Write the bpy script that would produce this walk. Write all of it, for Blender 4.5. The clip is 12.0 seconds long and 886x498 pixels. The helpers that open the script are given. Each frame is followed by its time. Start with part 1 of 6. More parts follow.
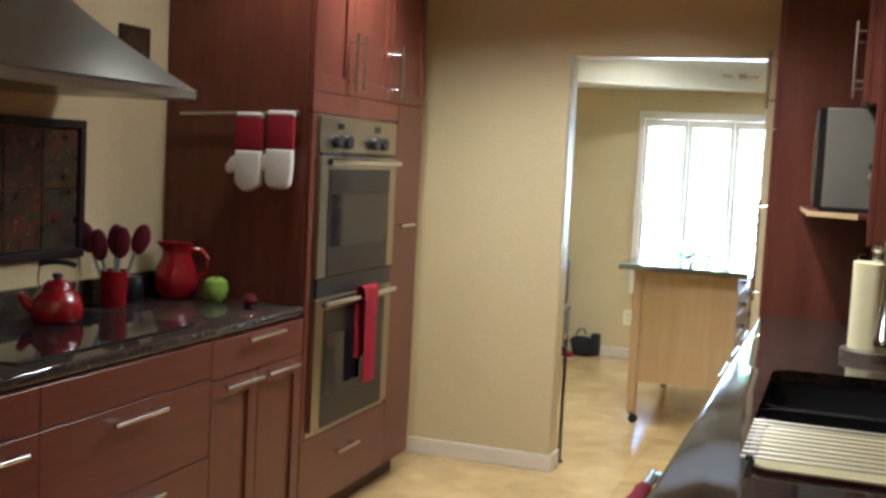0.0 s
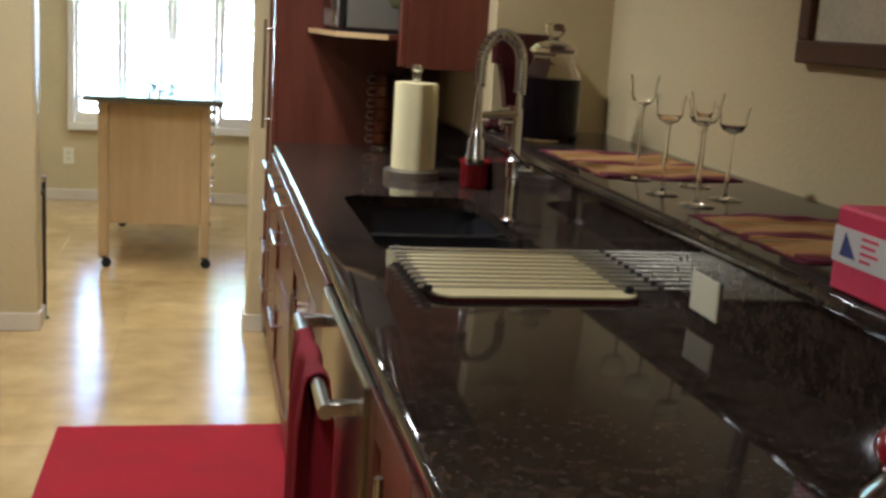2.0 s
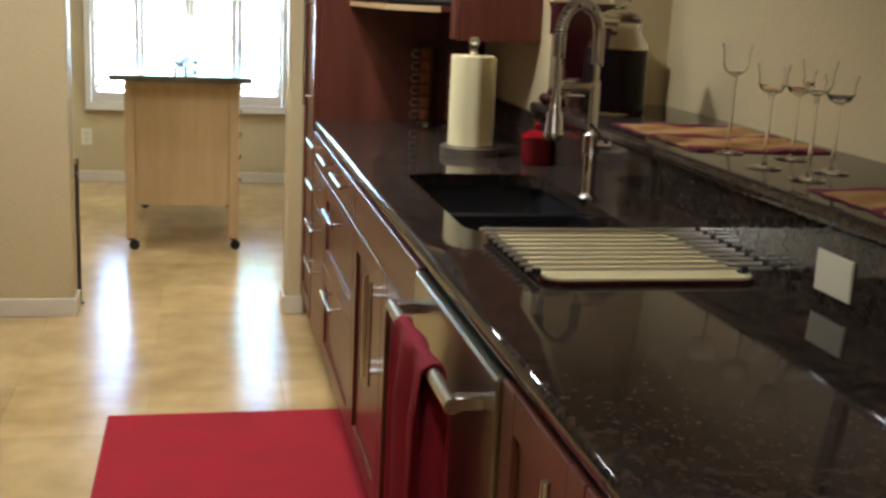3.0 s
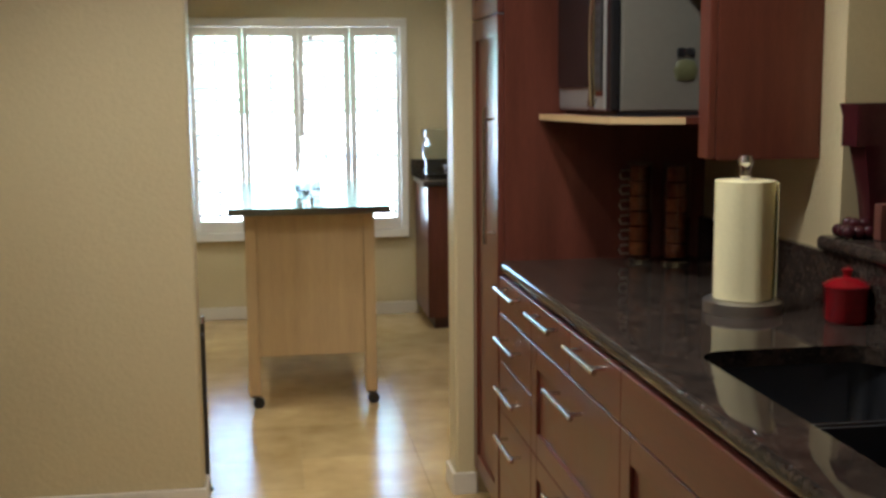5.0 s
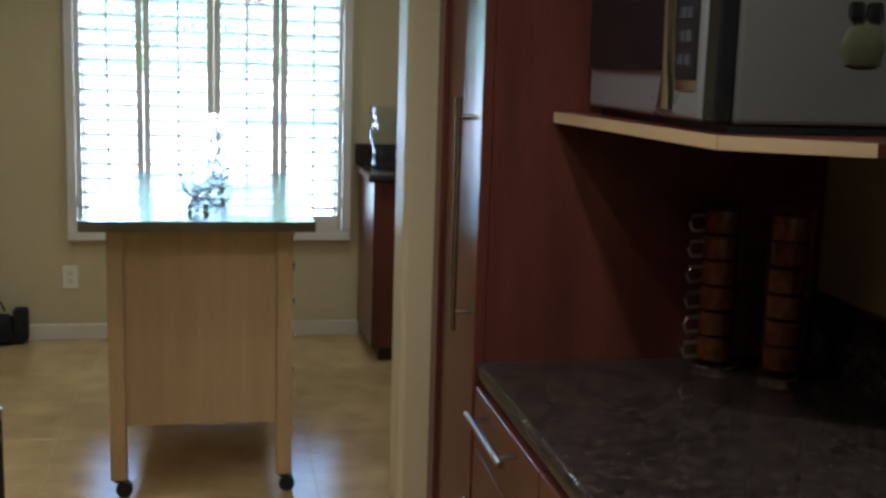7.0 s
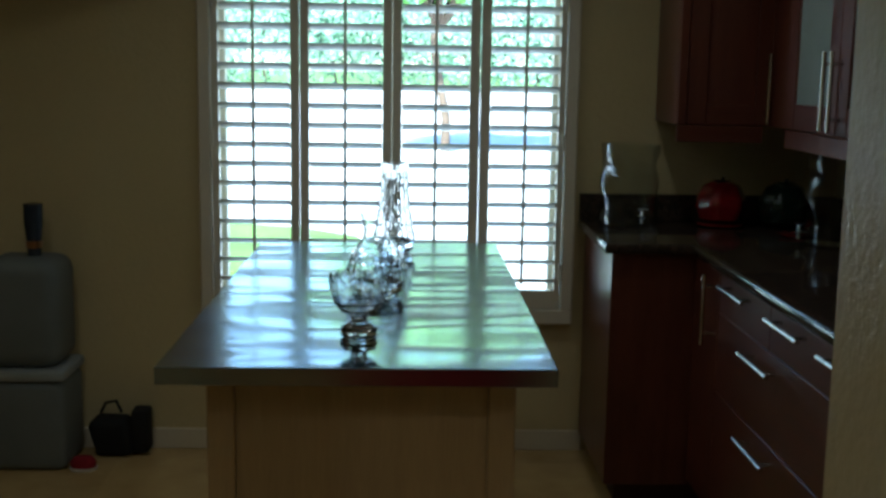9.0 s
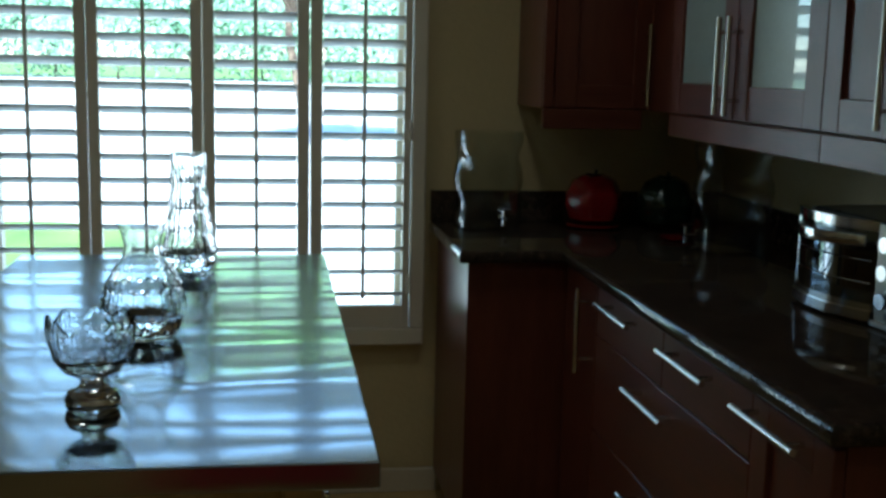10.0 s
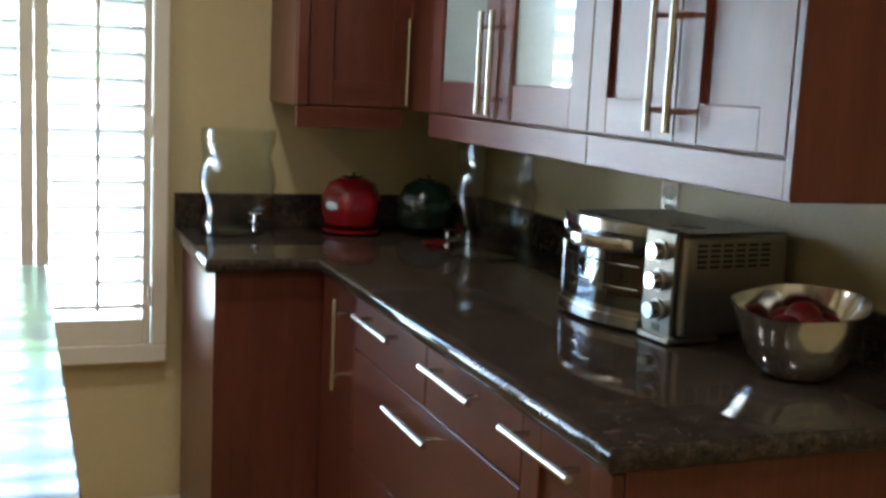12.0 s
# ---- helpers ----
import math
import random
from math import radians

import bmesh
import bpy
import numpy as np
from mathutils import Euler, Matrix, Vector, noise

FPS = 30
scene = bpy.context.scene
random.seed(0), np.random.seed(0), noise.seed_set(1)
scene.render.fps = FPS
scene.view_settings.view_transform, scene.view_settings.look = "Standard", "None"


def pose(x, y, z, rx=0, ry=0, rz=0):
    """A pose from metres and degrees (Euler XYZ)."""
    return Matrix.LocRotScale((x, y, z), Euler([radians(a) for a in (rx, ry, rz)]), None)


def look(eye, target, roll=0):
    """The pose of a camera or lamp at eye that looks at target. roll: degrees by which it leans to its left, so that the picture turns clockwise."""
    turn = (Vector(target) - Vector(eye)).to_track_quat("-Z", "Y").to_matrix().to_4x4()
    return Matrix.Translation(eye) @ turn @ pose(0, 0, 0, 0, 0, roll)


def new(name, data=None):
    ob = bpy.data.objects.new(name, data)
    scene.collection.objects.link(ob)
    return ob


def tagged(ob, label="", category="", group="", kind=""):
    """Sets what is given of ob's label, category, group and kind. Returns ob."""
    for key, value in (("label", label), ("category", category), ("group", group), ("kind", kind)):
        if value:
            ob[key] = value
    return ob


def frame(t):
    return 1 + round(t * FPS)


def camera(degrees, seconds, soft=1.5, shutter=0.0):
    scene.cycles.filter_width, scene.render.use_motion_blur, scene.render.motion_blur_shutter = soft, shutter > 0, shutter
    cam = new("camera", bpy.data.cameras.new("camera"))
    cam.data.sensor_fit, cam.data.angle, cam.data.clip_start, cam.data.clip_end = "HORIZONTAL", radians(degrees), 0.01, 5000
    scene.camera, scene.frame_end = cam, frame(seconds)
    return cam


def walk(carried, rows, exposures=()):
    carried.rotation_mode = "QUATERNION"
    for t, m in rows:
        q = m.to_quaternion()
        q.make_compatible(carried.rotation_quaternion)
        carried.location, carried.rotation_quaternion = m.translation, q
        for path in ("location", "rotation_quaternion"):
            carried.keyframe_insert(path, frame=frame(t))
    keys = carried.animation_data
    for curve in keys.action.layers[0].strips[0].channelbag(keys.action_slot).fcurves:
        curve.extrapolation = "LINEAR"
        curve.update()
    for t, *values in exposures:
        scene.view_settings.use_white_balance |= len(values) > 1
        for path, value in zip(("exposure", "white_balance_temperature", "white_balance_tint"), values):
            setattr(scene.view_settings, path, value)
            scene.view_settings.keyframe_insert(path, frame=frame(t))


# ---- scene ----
cam = camera(43.0, 12.0, soft=3.0)
PATH = [
    (0, (1.171, 0.341, 1.492), (0.504, 2.219, 1.327), 2.9),
    (0.5, (1.062, 0.362, 1.46), (0.7, 2.312, 1.202), 2.6),
    (1, (0.941, 0.591, 1.421), (0.9, 2.563, 1.094), 0.4),
    (1.5, (0.834, 0.654, 1.406), (1.008, 2.607, 1.009), 3.0),
    (1.7, (0.743, 0.645, 1.411), (1.015, 2.584, 1.003), 3.2),
    (2, (0.621, 0.597, 1.417), (1.035, 2.513, 1.022), 3.6),
    (2.5, (0.494, 0.601, 1.41), (0.913, 2.513, 0.999), 3.0),
    (2.7, (0.475, 0.635, 1.394), (0.889, 2.54, 0.95), 2.9),
    (4.3, (0.244, 1.384, 1.45), (0.693, 3.303, 1.111), 1.4),
    (4.5, (0.202, 1.456, 1.45), (0.615, 3.387, 1.133), 1.6),
    (5, (0.182, 1.709, 1.426), (0.48, 3.668, 1.153), -0.5),
    (5.5, (0.254, 2.083, 1.437), (0.47, 4.054, 1.173), -0.4),
    (6, (0.214, 2.487, 1.447), (0.475, 4.453, 1.191), 1.4),
    (6.5, (0.286, 2.8, 1.42), (0.612, 4.756, 1.157), 2.1),
    (7, (0.432, 3.169, 1.449), (0.808, 5.105, 1.117), 1.7),
    (7.5, (0.356, 3.584, 1.466), (0.581, 5.558, 1.235), 1.7),
    (9.3, (0.442, 4.925, 1.454), (0.502, 6.897, 1.127), 0.9),
    (9.5, (0.449, 5.052, 1.434), (0.603, 7.019, 1.104), 1.1),
    (10, (0.577, 5.392, 1.402), (0.876, 7.343, 1.081), 1.3),
    (10.5, (0.628, 5.532, 1.391), (1.097, 7.451, 1.083), 0.4),
    (11, (0.641, 5.564, 1.385), (1.221, 7.46, 1.13), 2.5),
    (11.5, (0.652, 5.577, 1.382), (1.302, 7.452, 1.13), 2.2),
    (12, (0.643, 5.597, 1.374), (1.352, 7.443, 1.077), 2.8),
]
walk(cam, [(t, look(eye, target, roll)) for t, eye, target, roll in PATH],
     [(0, 5.6, 5050, 10), (0.5, 5.0, 4850, 10), (1, 5.05, 4900, 10), (1.5, 5.25, 5000, 10), (2.5, 5.25, 5300, 10), (4.5, 5.15, 5300, 10), (5.5, 4.4, 5250, 10), (6.5, 4.1, 5100, 9), (7.5, 3.85, 4900, 9),
      (9.3, 2.2, 5350, -2), (10.5, 2.55, 5350, 0), (11, 3.1, 5500, 4), (11.5, 3.8, 5600, 7), (12, 4.65, 5650, 12)])

# ---- world, sun, lamps ----
world = bpy.data.worlds.new("sky")
scene.world = world
world.use_nodes = True
wn = world.node_tree.nodes
sky = wn.new("ShaderNodeTexSky")
sky.sky_type, sky.sun_disc = "NISHITA", False
sky.sun_elevation, sky.sun_rotation = radians(47), radians(200)
sky.dust_density, sky.ozone_density = 0.25, 3.0
world.node_tree.links.new(sky.outputs[0], wn["Background"].inputs[0])
wn["Background"].inputs[1].default_value = 0.15

sun = new("sun", bpy.data.lights.new("sun", "SUN"))
sun.data.energy, sun.data.angle, sun.data.color = 5.0, radians(0.5), (1.0, 0.95, 0.86)
sun.matrix_world = look((-8, -14, 24), (0, 9, 0))

# recessed warm downlights, all out of view: place, ceiling height and power
CANS = [(0.3, 1.1, 2.44, 2.2), (0.65, 3.85, 2.44, 4.3), (0.25, 4.6, 2.44, 2.6), (-0.45, 4.42, 2.44, 2.7), (0.3, -0.6, 2.44, 3.2), (-0.70, 3.8, 2.44, 0.8),
        # (-0.1, 8.0) and (1.2, 6.1) are added only to brighten bulkhead and end panel
        (-0.6, 6.7, 2.44, 4.0), (-0.1, 8.0, 2.44, 1.6), (1.0, 7.85, 2.44, 2.4), (1.2, 6.1, 2.44, 1.6)]
for cx, cy, cz, watts in CANS:
    can = new("can_lamp", bpy.data.lights.new("can_lamp", "SPOT"))
    can.data.energy, can.data.color = watts * 0.6, (1.0, 0.90, 0.74)
    can.data.spot_size, can.data.spot_blend, can.data.shadow_soft_size = radians(150), 0.7, 0.05
    can.matrix_world = look((cx, cy, cz - 0.015), (cx, cy, 0))

# the sky's light in the window opening, outside the shutters
daylight = new("window_daylight", bpy.data.lights.new("window_daylight", "AREA"))
daylight.data.shape, daylight.data.size, daylight.data.size_y = "RECTANGLE", 1.25, 1.18
daylight.data.energy, daylight.data.color = 0.9, (0.70, 0.86, 1.0)
daylight.matrix_world = look((0.367, 9.03, 1.19), (0.367, 0, 1.19))


# ---- small mesh tools ----
ORIGIN = {}


def thing(name, at, label, category, group="", kind=""):
    ob = new(name)
    ob.location = at
    ob.empty_display_size = 0.05
    ORIGIN[ob] = Vector(at)
    return tagged(ob, label, category, group, kind)


def part(name, bm, material, parent=None, label="", smooth=False):
    """Links a bmesh, given in the place's metres, as one mesh under a thing or a part."""
    origin = ORIGIN[parent] if parent else Vector((0, 0, 0))
    bm.normal_update()
    data = bpy.data.meshes.new(name)
    for v in bm.verts:
        v.co -= origin
    bm.to_mesh(data)
    bm.free()
    data.materials.append(material)
    if smooth:
        for p in data.polygons:
            p.use_smooth = p.area < 0.02
        data.set_sharp_from_angle(angle=radians(40))
    ob = new(name, data)
    if parent:
        ob.parent = parent
    ORIGIN[ob] = origin
    if label:
        ob["label"] = label
    return ob


def solid(name, bm, material, label, category, group="", kind="", smooth=False):
    """One mesh that is a whole thing of its own."""
    return tagged(part(name, bm, material, None, "", smooth), label, category, group, kind)


def box(bm, x0, x1, y0, y1, z0, z1, b=0.0, seg=1):
    x0, x1, y0, y1, z0, z1 = min(x0, x1), max(x0, x1), min(y0, y1), max(y0, y1), min(z0, z1), max(z0, z1)
    m = Matrix.LocRotScale(((x0 + x1) / 2, (y0 + y1) / 2, (z0 + z1) / 2), None, (x1 - x0, y1 - y0, z1 - z0))
    made = bmesh.ops.create_cube(bm, size=1.0, matrix=m)["verts"]
    if b > 0:
        edges = {e for v in made for e in v.link_edges}
        bmesh.ops.bevel(bm, geom=list(edges), offset=b, segments=seg, affect="EDGES", profile=0.5)
    return bm


def bx(*a, **k):
    return box(bmesh.new(), *a, **k)


def rod(bm, p, q, r, r2=None, seg=12):
    p, q = Vector(p), Vector(q)
    m = Matrix.Translation((p + q) / 2) @ (q - p).to_track_quat("Z", "Y").to_matrix().to_4x4()
    bmesh.ops.create_cone(bm, cap_ends=True, segments=seg, radius1=r, radius2=r if r2 is None else r2, depth=(q - p).length, matrix=m)
    return bm


def lathe(bm, profile, at, seg=32, wave=None, close=False):
    """Turns a profile of (radius, height) round the upright through at. wave(angle, height) scales the radius."""
    rings = []
    for r, z in profile:
        ring = []
        for i in range(seg):
            a = 2 * math.pi * i / seg
            k = wave(a, z) if wave else 1.0
            ring.append(bm.verts.new((at[0] + r * k * math.cos(a), at[1] + r * k * math.sin(a), at[2] + z)))
        rings.append(ring)
    for lo, hi in zip(rings, rings[1:]):
        for i in range(seg):
            j = (i + 1) % seg
            bm.faces.new((lo[i], lo[j], hi[j], hi[i]))
    if profile[0][0] > 0.0005:
        bm.faces.new(rings[0][::-1])
    if close and profile[-1][0] > 0.0005:
        bm.faces.new(rings[-1])
    bmesh.ops.remove_doubles(bm, verts=bm.verts, dist=0.00005)
    return bm


def tube(bm, points, r, seg=10):
    """A round tube along a line of points."""
    points = [Vector(p) for p in points]
    rings, up = [], Vector((0.31, 0.17, 0.93))
    for i, p in enumerate(points):
        d = (points[min(i + 1, len(points) - 1)] - points[max(i - 1, 0)]).normalized()
        s = d.cross(up)
        if s.length < 0.05:
            s = d.cross(Vector((1, 0, 0)))
        s.normalize()
        n = s.cross(d).normalized()
        rad = r(i) if callable(r) else r
        rings.append([bm.verts.new(p + rad * (math.cos(2 * math.pi * k / seg) * s + math.sin(2 * math.pi * k / seg) * n)) for k in range(seg)])
    for lo, hi in zip(rings, rings[1:]):
        for k in range(seg):
            j = (k + 1) % seg
            bm.faces.new((lo[k], lo[j], hi[j], hi[k]))
    bm.faces.new(rings[0][::-1])
    bm.faces.new(rings[-1])
    return bm


def prism(bm, outline, z0, z1, b=0.0):
    """An upright prism over an outline of (x, y)."""
    lo = [bm.verts.new((x, y, z0)) for x, y in outline]
    hi = [bm.verts.new((x, y, z1)) for x, y in outline]
    n = len(outline)
    faces = [bm.faces.new(lo[::-1]), bm.faces.new(hi)]
    for i in range(n):
        faces.append(bm.faces.new((lo[i], lo[(i + 1) % n], hi[(i + 1) % n], hi[i])))
    bmesh.ops.recalc_face_normals(bm, faces=faces)
    if b:
        bmesh.ops.bevel(bm, geom=list(dict.fromkeys(e for f in faces for e in f.edges)), offset=b, segments=2, affect="EDGES", profile=0.5)
    return bm


class Face:
    """A front of cabinets: u runs along it, d out of it, z up."""

    def __init__(self, way, pos):
        self.way, self.pos = way, pos

    def at(self, u, d, z):
        return {"-x": (self.pos - d, u, z), "+x": (self.pos + d, u, z), "-y": (u, self.pos - d, z)}[self.way]

    def box(self, bm, u0, u1, d0, d1, z0, z1, b=0.0):
        p, q = self.at(u0, d0, z0), self.at(u1, d1, z1)
        return box(bm, p[0], q[0], p[1], q[1], p[2], q[2], b)

    def rod(self, bm, p, q, r, seg=12):
        return rod(bm, self.at(*p), self.at(*q), r, seg=seg)


# ---- materials ----
def material(name, colour, rough=0.5, metal=0.0, vary=0.12, scale=6.0, stretch=(1, 1, 1), fine=80.0, bump=0.05, coat=0.0,
             dark=None, transmission=0.0, ior=1.45, rough_vary=0.08, sheen=0.0, per_object=0.0, coat_rough=0.12):
    """A surface with broad and fine unevenness of colour, gloss and relief."""
    mat = bpy.data.materials.new(name)
    mat.use_nodes = True
    nt = mat.node_tree
    n, link = nt.nodes, nt.links.new
    bsdf = n["Principled BSDF"]
    co = n.new("ShaderNodeTexCoord")
    mp = n.new("ShaderNodeMapping")
    mp.inputs["Scale"].default_value = stretch
    link(co.outputs["Object"], mp.inputs[0])
    big = n.new("ShaderNodeTexNoise")
    big.inputs["Scale"].default_value, big.inputs["Detail"].default_value = scale, 4
    small = n.new("ShaderNodeTexNoise")
    small.inputs["Scale"].default_value, small.inputs["Detail"].default_value = fine, 3
    link(mp.outputs[0], big.inputs[0])
    link(mp.outputs[0], small.inputs[0])
    mix = n.new("ShaderNodeMix")
    mix.data_type = "FLOAT"
    mix.inputs[0].default_value = 0.4
    link(big.outputs[0], mix.inputs[2])
    link(small.outputs[0], mix.inputs[3])
    ramp = n.new("ShaderNodeValToRGB")
    lo = dark or tuple(c * (1 - 2.2 * vary) for c in colour)
    hi = tuple(min(1, c * (1 + vary)) for c in colour)
    ramp.color_ramp.elements[0].position, ramp.color_ramp.elements[1].position = 0.28, 0.66
    ramp.color_ramp.elements[0].color, ramp.color_ramp.elements[1].color = (*lo, 1), (*hi, 1)
    link(mix.outputs[0], ramp.inputs[0])
    out = ramp.outputs[0]
    if per_object:
        info = n.new("ShaderNodeObjectInfo")
        hsv = n.new("ShaderNodeHueSaturation")
        mr = n.new("ShaderNodeMapRange")
        mr.inputs[3].default_value, mr.inputs[4].default_value = 1 - per_object, 1 + per_object
        link(info.outputs["Random"], mr.inputs[0])
        link(mr.outputs[0], hsv.inputs["Value"])
        link(out, hsv.inputs["Color"])
        out = hsv.outputs[0]
    link(out, bsdf.inputs["Base Color"])
    rr = n.new("ShaderNodeMapRange")
    rr.inputs[3].default_value, rr.inputs[4].default_value = max(0.01, rough - rough_vary), min(1, rough + rough_vary)
    link(big.outputs[0], rr.inputs[0])
    link(rr.outputs[0], bsdf.inputs["Roughness"])
    bsdf.inputs["Metallic"].default_value = metal
    bsdf.inputs["Coat Weight"].default_value = coat
    bsdf.inputs["Coat Roughness"].default_value = coat_rough
    bsdf.inputs["Transmission Weight"].default_value = transmission
    bsdf.inputs["IOR"].default_value = ior
    bsdf.inputs["Sheen Weight"].default_value = sheen
    if bump:
        bp = n.new("ShaderNodeBump")
        bp.inputs["Strength"].default_value, bp.inputs["Distance"].default_value = min(1, bump * 4), 0.002
        link(small.outputs[0], bp.inputs["Height"])
        link(bp.outputs[0], bsdf.inputs["Normal"])
    return mat


def clear(name, tint=(1, 1, 1), rough=0.0, ior=1.45):
    mat = bpy.data.materials.new(name)
    mat.use_nodes = True
    b = mat.node_tree.nodes["Principled BSDF"]
    b.inputs["Base Color"].default_value = (*tint, 1)
    b.inputs["Transmission Weight"].default_value = 1
    b.inputs["Roughness"].default_value = rough
    b.inputs["IOR"].default_value = ior
    return mat


def thin_clear(name, edge=3.0):
    """Thin-walled glass: light passes straight on, and the surface gleams where it is seen at a slant."""
    mat = bpy.data.materials.new(name)
    mat.use_nodes = True
    n, link = mat.node_tree.nodes, mat.node_tree.links.new
    n.remove(n["Principled BSDF"])
    through_it, gleam, mixed, slant = n.new("ShaderNodeBsdfTransparent"), n.new("ShaderNodeBsdfGlossy"), n.new("ShaderNodeMixShader"), n.new("ShaderNodeLayerWeight")
    through_it.inputs[0].default_value = (0.95, 0.965, 0.96, 1)
    gleam.inputs["Roughness"].default_value = 0.03
    slant.inputs["Blend"].default_value = 0.5
    steep, amount = n.new("ShaderNodeMath"), n.new("ShaderNodeMapRange")
    steep.operation = "POWER"
    steep.inputs[1].default_value = edge
    amount.inputs[3].default_value, amount.inputs[4].default_value = 0.022, 0.6
    link(slant.outputs["Facing"], steep.inputs[0])
    link(steep.outputs[0], amount.inputs[0])
    link(amount.outputs[0], mixed.inputs[0])
    link(through_it.outputs[0], mixed.inputs[1])
    link(gleam.outputs[0], mixed.inputs[2])
    link(mixed.outputs[0], n["Material Output"].inputs[0])
    return mat


def granite_material():
    mat = material("granite", (0.032, 0.024, 0.019), 0.055, vary=0.4, scale=14, fine=150, bump=0.0, rough_vary=0.04, dark=(0.010, 0.008, 0.007))
    nt = mat.node_tree
    n, link = nt.nodes, nt.links.new
    co = n["Texture Coordinate"]
    bsdf = n["Principled BSDF"]
    base = bsdf.inputs["Base Color"].links[0].from_socket
    for size, low, colour in ((11, 0.54, (0.044, 0.030, 0.021)), (34, 0.52, (0.052, 0.036, 0.026)), (60, 0.55, (0.066, 0.047, 0.035)), (95, 0.60, (0.008, 0.007, 0.006)), (130, 0.64, (0.098, 0.078, 0.060))):
        noise_a = n.new("ShaderNodeTexNoise")
        noise_a.inputs["Scale"].default_value, noise_a.inputs["Detail"].default_value = size, 2
        link(co.outputs["Object"], noise_a.inputs[0])
        cut = n.new("ShaderNodeMapRange")
        cut.inputs[1].default_value, cut.inputs[2].default_value = low, low + 0.15
        link(noise_a.outputs[0], cut.inputs[0])
        mx = n.new("ShaderNodeMix")
        mx.data_type = "RGBA"
        link(cut.outputs[0], mx.inputs[0])
        link(base, mx.inputs[6])
        mx.inputs[7].default_value = (*colour, 1)
        base = mx.outputs[2]
    link(base, bsdf.inputs["Base Color"])
    bsdf.inputs["Specular IOR Level"].default_value = 0.42
    return mat


def travertine_material():
    mat = material("travertine", (0.60, 0.43, 0.19), 0.19, vary=0.10, scale=1.9, stretch=(1, 1, 1), fine=7, bump=0.012, dark=(0.38, 0.245, 0.09),
                   rough_vary=0.06, per_object=0.08)
    # one continuous cloud over all tiles
    place = mat.node_tree.nodes.new("ShaderNodeNewGeometry")
    mat.node_tree.links.new(place.outputs["Position"], mat.node_tree.nodes["Mapping"].inputs[0])
    return mat


CHERRY = (0.121, 0.034, 0.0195)
wood = material("cherry_upright", CHERRY, 0.33, vary=0.16, scale=5, stretch=(5, 5, 0.45), fine=60, bump=0.008, coat=0.35, coat_rough=0.3)
wood_level = material("cherry_level", CHERRY, 0.33, vary=0.16, scale=5, stretch=(0.6, 0.6, 6), fine=60, bump=0.008, coat=0.35, coat_rough=0.3)
for lacquered in (wood, wood_level):
    lacquered.node_tree.nodes["Principled BSDF"].inputs["Specular IOR Level"].default_value = 0.25
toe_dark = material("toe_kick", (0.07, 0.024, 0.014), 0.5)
granite = granite_material()
travertine = travertine_material()
grout = material("grout", (0.52, 0.37, 0.165), 0.8, fine=200)
paint = material("wall_paint", (0.575, 0.475, 0.262), 0.45, vary=0.03, scale=1.5, fine=70, bump=0.2)
ceiling_paint = material("ceiling_paint", (0.84, 0.81, 0.72), 0.8, vary=0.02, scale=2, fine=90, bump=0.25)
white_trim = material("white_trim", (0.68, 0.61, 0.47), 0.4, vary=0.03, fine=60, bump=0.01)
shutter_paint = material("shutter_paint", (0.72, 0.66, 0.54), 0.38, vary=0.02, fine=60, bump=0.01)
steel = material("brushed_steel", (0.38, 0.345, 0.26), 0.28, metal=1, vary=0.01, scale=3, fine=40, bump=0.0, rough_vary=0.015)
steel_top = material("worktop_steel", (0.31, 0.33, 0.325), 0.10, metal=1, vary=0.04, scale=5, stretch=(1.0, 3.2, 1), fine=4.5, bump=0.25, rough_vary=0.015)
# the steel top is brushed lengthwise, which spreads reflections sideways
brushed = steel_top.node_tree.nodes["Principled BSDF"]
brushed.inputs["Anisotropic"].default_value = 1.0
along = steel_top.node_tree.nodes.new("ShaderNodeCombineXYZ")
along.inputs[0].default_value = 1.0
steel_top.node_tree.links.new(along.outputs[0], brushed.inputs["Tangent"])
ripple = steel_top.node_tree.nodes["Noise Texture.001"]
ripple.inputs["Scale"].default_value, ripple.inputs["Detail"].default_value = 2.6, 0
chrome = material("chrome", (0.66, 0.67, 0.69), 0.09, metal=1, vary=0.02, bump=0.0, rough_vary=0.03)
nickel = material("nickel_handle", (0.64, 0.61, 0.55), 0.24, metal=1, vary=0.03, bump=0.0)
black_glass = material("black_glass", (0.012, 0.012, 0.013), 0.06, vary=0.1, bump=0, rough_vary=0.02)
black_plastic = material("black_plastic", (0.016, 0.016, 0.017), 0.38, vary=0.1, bump=0.02)
black_stone = material("sink_composite", (0.014, 0.014, 0.016), 0.42, vary=0.15, fine=300, bump=0.03)
beech = material("beech", (0.50, 0.345, 0.17), 0.42, vary=0.07, scale=4, stretch=(7, 7, 0.5), fine=40, bump=0.015)
pale_board = material("shelf_edge", (0.54, 0.375, 0.18), 0.45, vary=0.06, scale=6, stretch=(1, 1, 6))
red_cloth = material("red_cloth", (0.27, 0.007, 0.018), 0.9, vary=0.12, scale=9, fine=350, bump=0.12)
red_rug = material("red_rug", (0.36, 0.008, 0.018), 0.9, vary=0.10, scale=5, fine=420, bump=0.2)
red_glaze = material("red_glaze", (0.25, 0.006, 0.010), 0.12, vary=0.1, bump=0, coat=0.5)
green_glaze = material("green_glaze", (0.010, 0.022, 0.014), 0.14, vary=0.2, bump=0, coat=0.5)
white_cloth = material("white_cloth", (0.72, 0.68, 0.60), 0.95, vary=0.08, fine=160, bump=0.5)
paper = material("paper", (0.80, 0.71, 0.40), 0.9, vary=0.03, fine=120, bump=0.10)
